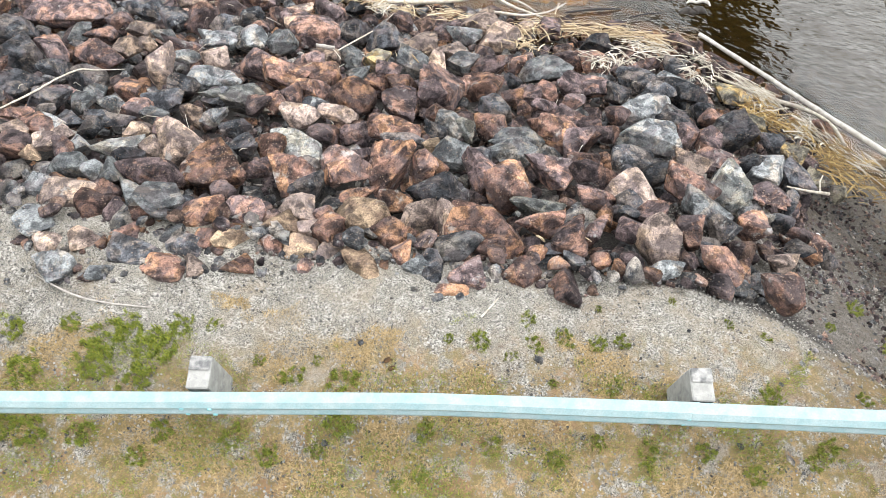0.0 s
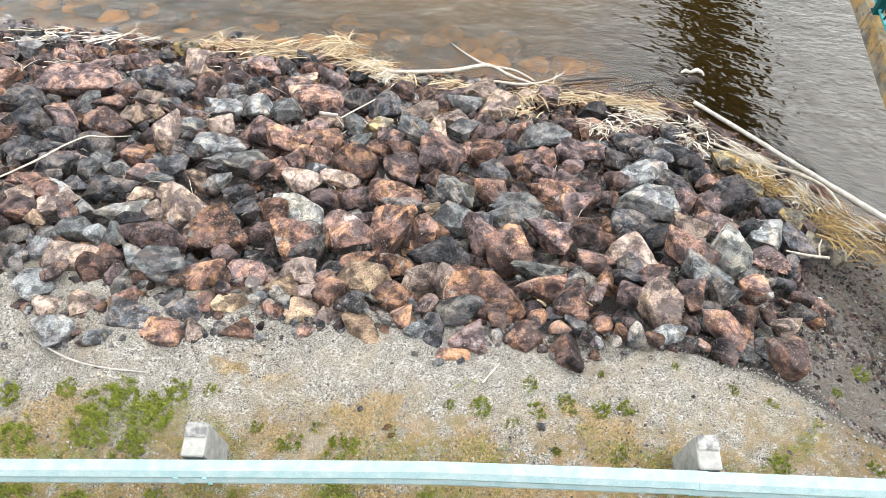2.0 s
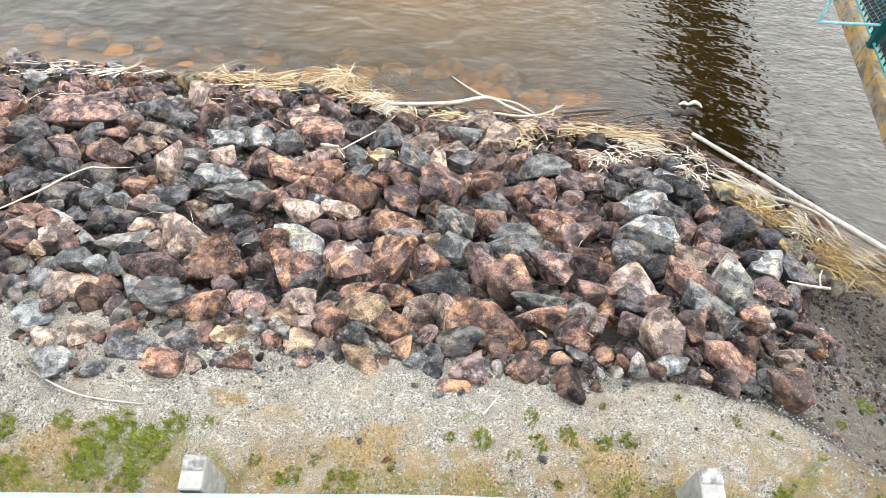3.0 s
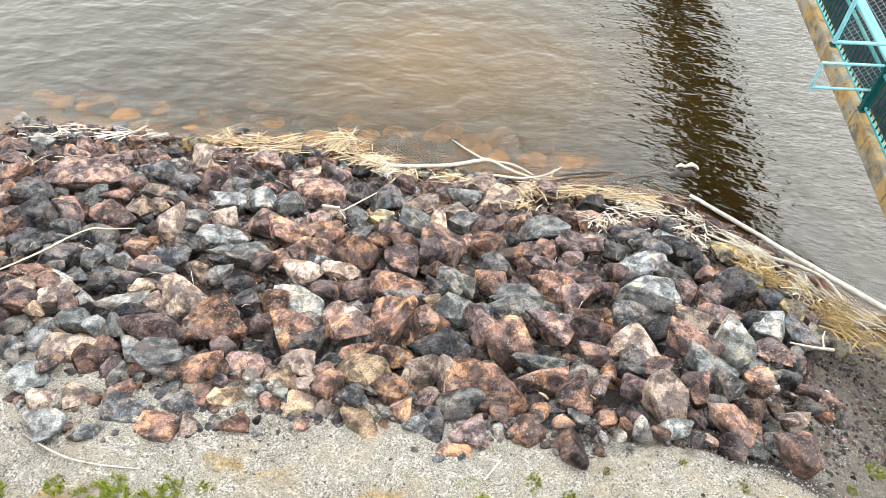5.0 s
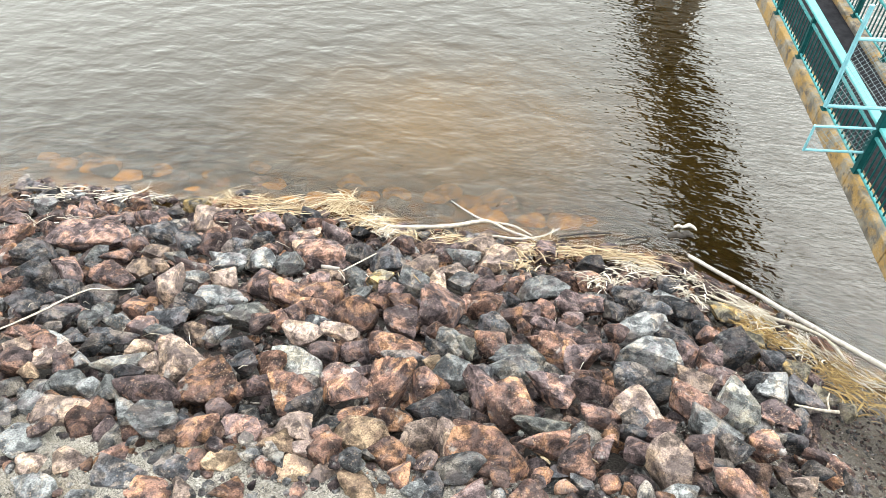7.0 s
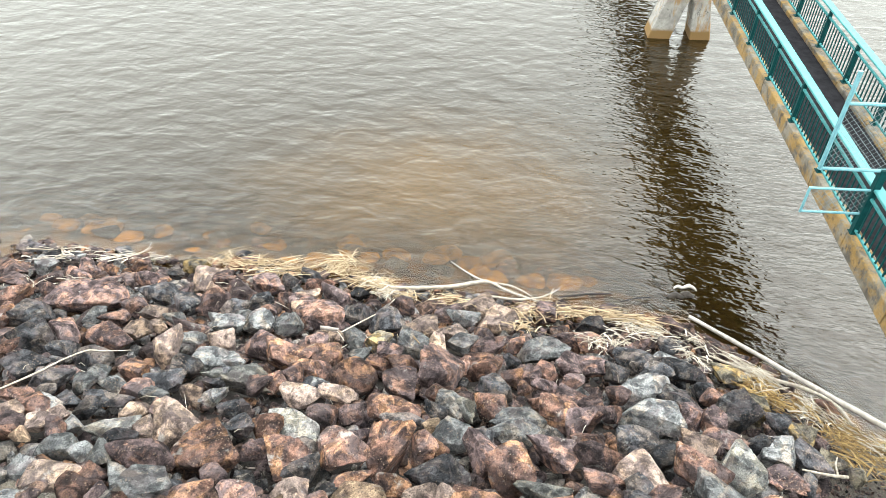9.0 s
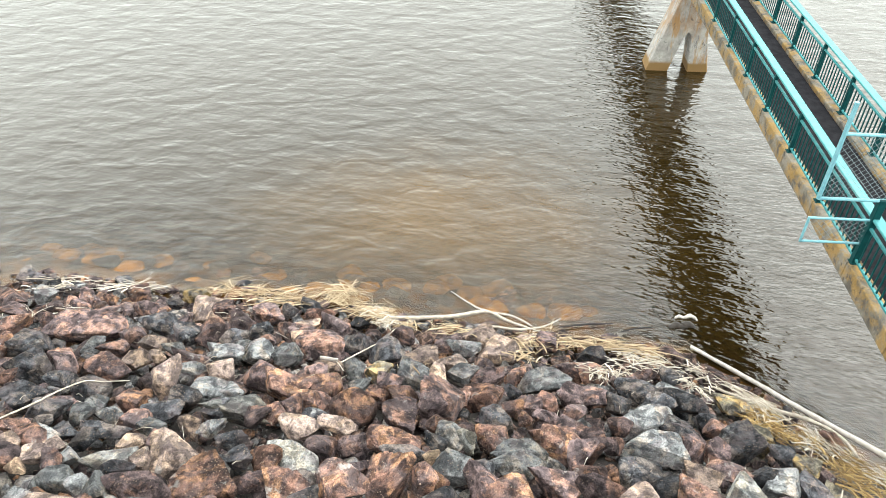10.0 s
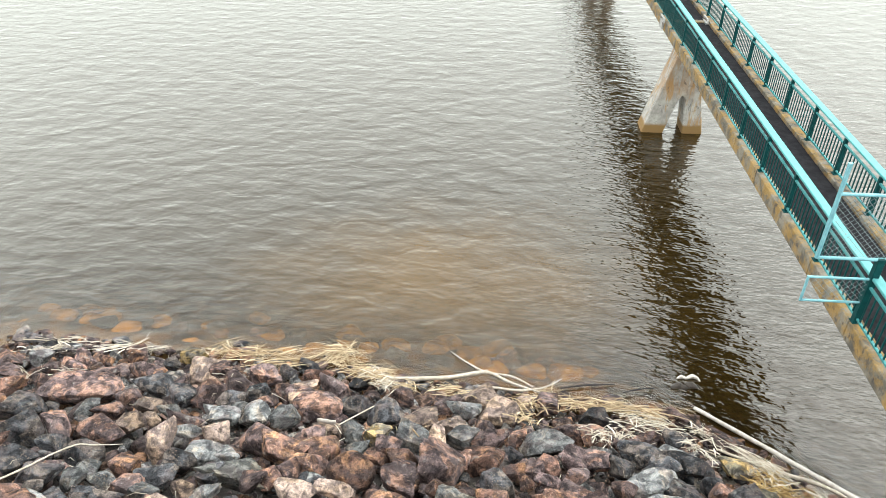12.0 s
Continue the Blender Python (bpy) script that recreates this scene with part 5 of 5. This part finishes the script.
weed(1.73, 2.84, 0.06)
weed(-1.05, 1.55, 0.28)
weed(-4.41, 1.52, 0.27)
weed(-4.11, 1.46, 0.30)
weed(-2.80, 1.46, 0.22)
weed(1.55, 1.35, 0.13)
weed(-1.26, 1.27, 0.12)
weed(4.50, 2.79, 0.09)
weed(4.41, 1.82, 0.11)
weed(3.17, 2.68, 0.08)
weed(-1.93, 2.20, 0.10)
weed(-1.31, 2.21, 0.09)
weed(-2.46, 2.59, 0.14)
weed(1.79, 1.90, 0.12)
weed(0.72, 2.27, 0.10)
weed(1.15, 1.96, 0.08)
weed(3.84, 1.27, 0.20)
weed(3.65, 1.16, 0.13)
weed(-0.19, 1.03, 0.15)
weed(-3.19, 1.96, 0.26)
weed(-0.46, 0.95, 0.09)
weed(-4.60, 2.56, 0.18)
weed(5.15, 3.20, 0.16)
weed(5.32, 2.62, 0.22)
weed(5.05, 2.10, 0.14)
weed(-3.38, 2.55, 0.34)
weed(-2.98, 2.36, 0.34)
weed(-3.72, 2.26, 0.28)
weed(-3.60, 1.42, 0.28)
weed(-2.10, 1.40, 0.22)
weed(-0.20, 1.46, 0.16)
weed(0.52, 1.30, 0.17)
weed(1.12, 1.18, 0.16)
weed(2.05, 1.22, 0.18)
weed(2.62, 1.26, 0.15)
weed(-1.72, 1.22, 0.18)
weed(3.05, 1.04, 0.16)
weed(-3.02, 1.18, 0.22)


def blades(name, count, seed, mat, spot, tall, label, lying=0.0):
    """Loose blades of grass, in one mesh."""
    r = random.Random(seed)
    co, faces = [], []
    for _ in range(count):
        x, y = spot(r)
        z = float(terrain(x, y))
        t = r.uniform(0, 6.28)
        ln, w = tall * r.uniform(0.5, 1.5), r.uniform(0.0012, 0.0028)
        lean = r.uniform(0.3, 1.0) if r.random() > lying else 1.6
        dx, dy = math.cos(t) * ln * lean, math.sin(t) * ln * lean
        h = ln * (1.0 if lean < 1.5 else 0.15)
        sx, sy = -math.sin(t) * w, math.cos(t) * w
        i = len(co)
        co += [(x - sx, y - sy, z), (x + sx, y + sy, z), (x + dx * 0.5 + sx, y + dy * 0.5 + sy, z + h * 0.75), (x + dx * 0.5 - sx, y + dy * 0.5 - sy, z + h * 0.75), (x + dx, y + dy, z + h)]
        faces += [(i, i + 1, i + 2, i + 3), (i + 3, i + 2, i + 4)]
    me = bpy.data.meshes.new(name)
    me.from_pydata(co, [], faces)
    me.materials.append(mat)
    return tagged(new(name, me), label, "grass", kind="stuff")


def turf_spot(cut, power, top=2.75):
    def spot(r):
        while True:
            x, y = r.uniform(-5.4, 5.2), r.uniform(0.3, top)
            v = noise.noise((x * 1.5, y * 1.9, cut * 10)) + 0.5 * noise.noise((x * 5, y * 5, cut))
            edge = max(0.0, (y - 1.9) / 1.1) * (0.6 if x < -1.5 else 1.0) + max(0.0, (x - 1.5) * 0.14)
            if v - edge > cut and r.random() < power + v:
                return x, y
    return spot


blades("dry_grass", 64000, 31, M_DRY, turf_spot(-0.12, 0.5, 3.0), 0.033, "thin dry yellow grass over gravel", 0.6)
blades("green_grass", 24000, 32, M_GREEN, turf_spot(-0.02, 0.3), 0.045, "patchy short green grass over gravel", 0.2)


def crest_spot(r):
    while True:
        x, y = r.uniform(-6, 8), r.uniform(0.3, 6.5)
        if float(terrain(x, y)) > (5.2 if x < 3 else 3.2):
            return x, y


rubble("gravel", M_PEBBLE, 38000, crest_spot, lambda r: 0.008 + 0.022 * r.random() ** 3, "loose grey gravel chips on the crest", 77, 0.0, 1)
rubble("coarse_gravel", "grey", 260, crest_spot, lambda r: 0.02 + 0.06 * r.random() ** 3, "scattered broken stones in the gravel", 78, 0.0, 2)

def flank_spot(r):
    while True:
        x, y = r.uniform(3.6, 8.5), r.uniform(1.0, 8.0)
        if x + 0.22 * y > 4.6 and 1.2 < float(terrain(x, y)) < 5.5 and x > 4.6 + 0.5 * (y - 4.7) * (y > 4.7):
            return x, y


rubble("earth_chips", "plum", 2600, flank_spot, lambda r: 0.015 + 0.07 * r.random() ** 2, "brown stone chips on the earth flank", 79, 0.0, 1)
rubble("earth_chips", "grey", 2200, flank_spot, lambda r: 0.012 + 0.06 * r.random() ** 2, "grey stone chips on the earth flank", 80, 0.0, 1)

# ---------------------------------------------------------------- small litter
def lump(name, x, y, s, mat, label, category):
    me = rock_mesh(name, 3, int(abs(x * 100)) + 5)
    me.materials.append(mat)
    ob = new(name, me)
    ob.matrix_world = pose(x, y, float(terrain(x, y)) + s * 0.15, 0, 0, 30) @ Matrix.Diagonal((s, s * 0.6, s * 0.45, 1))
    return tagged(ob, label, category)


M_CLOD = plain_material("brown_clod", (0.09, 0.045, 0.018), (0.03, 0.018, 0.01), 30.0, 0.9, 0.01)
M_SCRAP = plain_material("white_scrap", (0.82, 0.82, 0.82), (0.75, 0.75, 0.75), 30.0, 0.6, 0.001)
lump("dung", -0.57, 2.21, 0.10, M_CLOD, "dried brown dropping on the gravel", "dung")
lump("dung", -0.53, 2.12, 0.09, M_CLOD, "dried brown dropping on the gravel", "dung")
lump("paper_scrap", 5.40, 4.66, 0.11, M_SCRAP, "small white scrap of litter on earth", "litter")
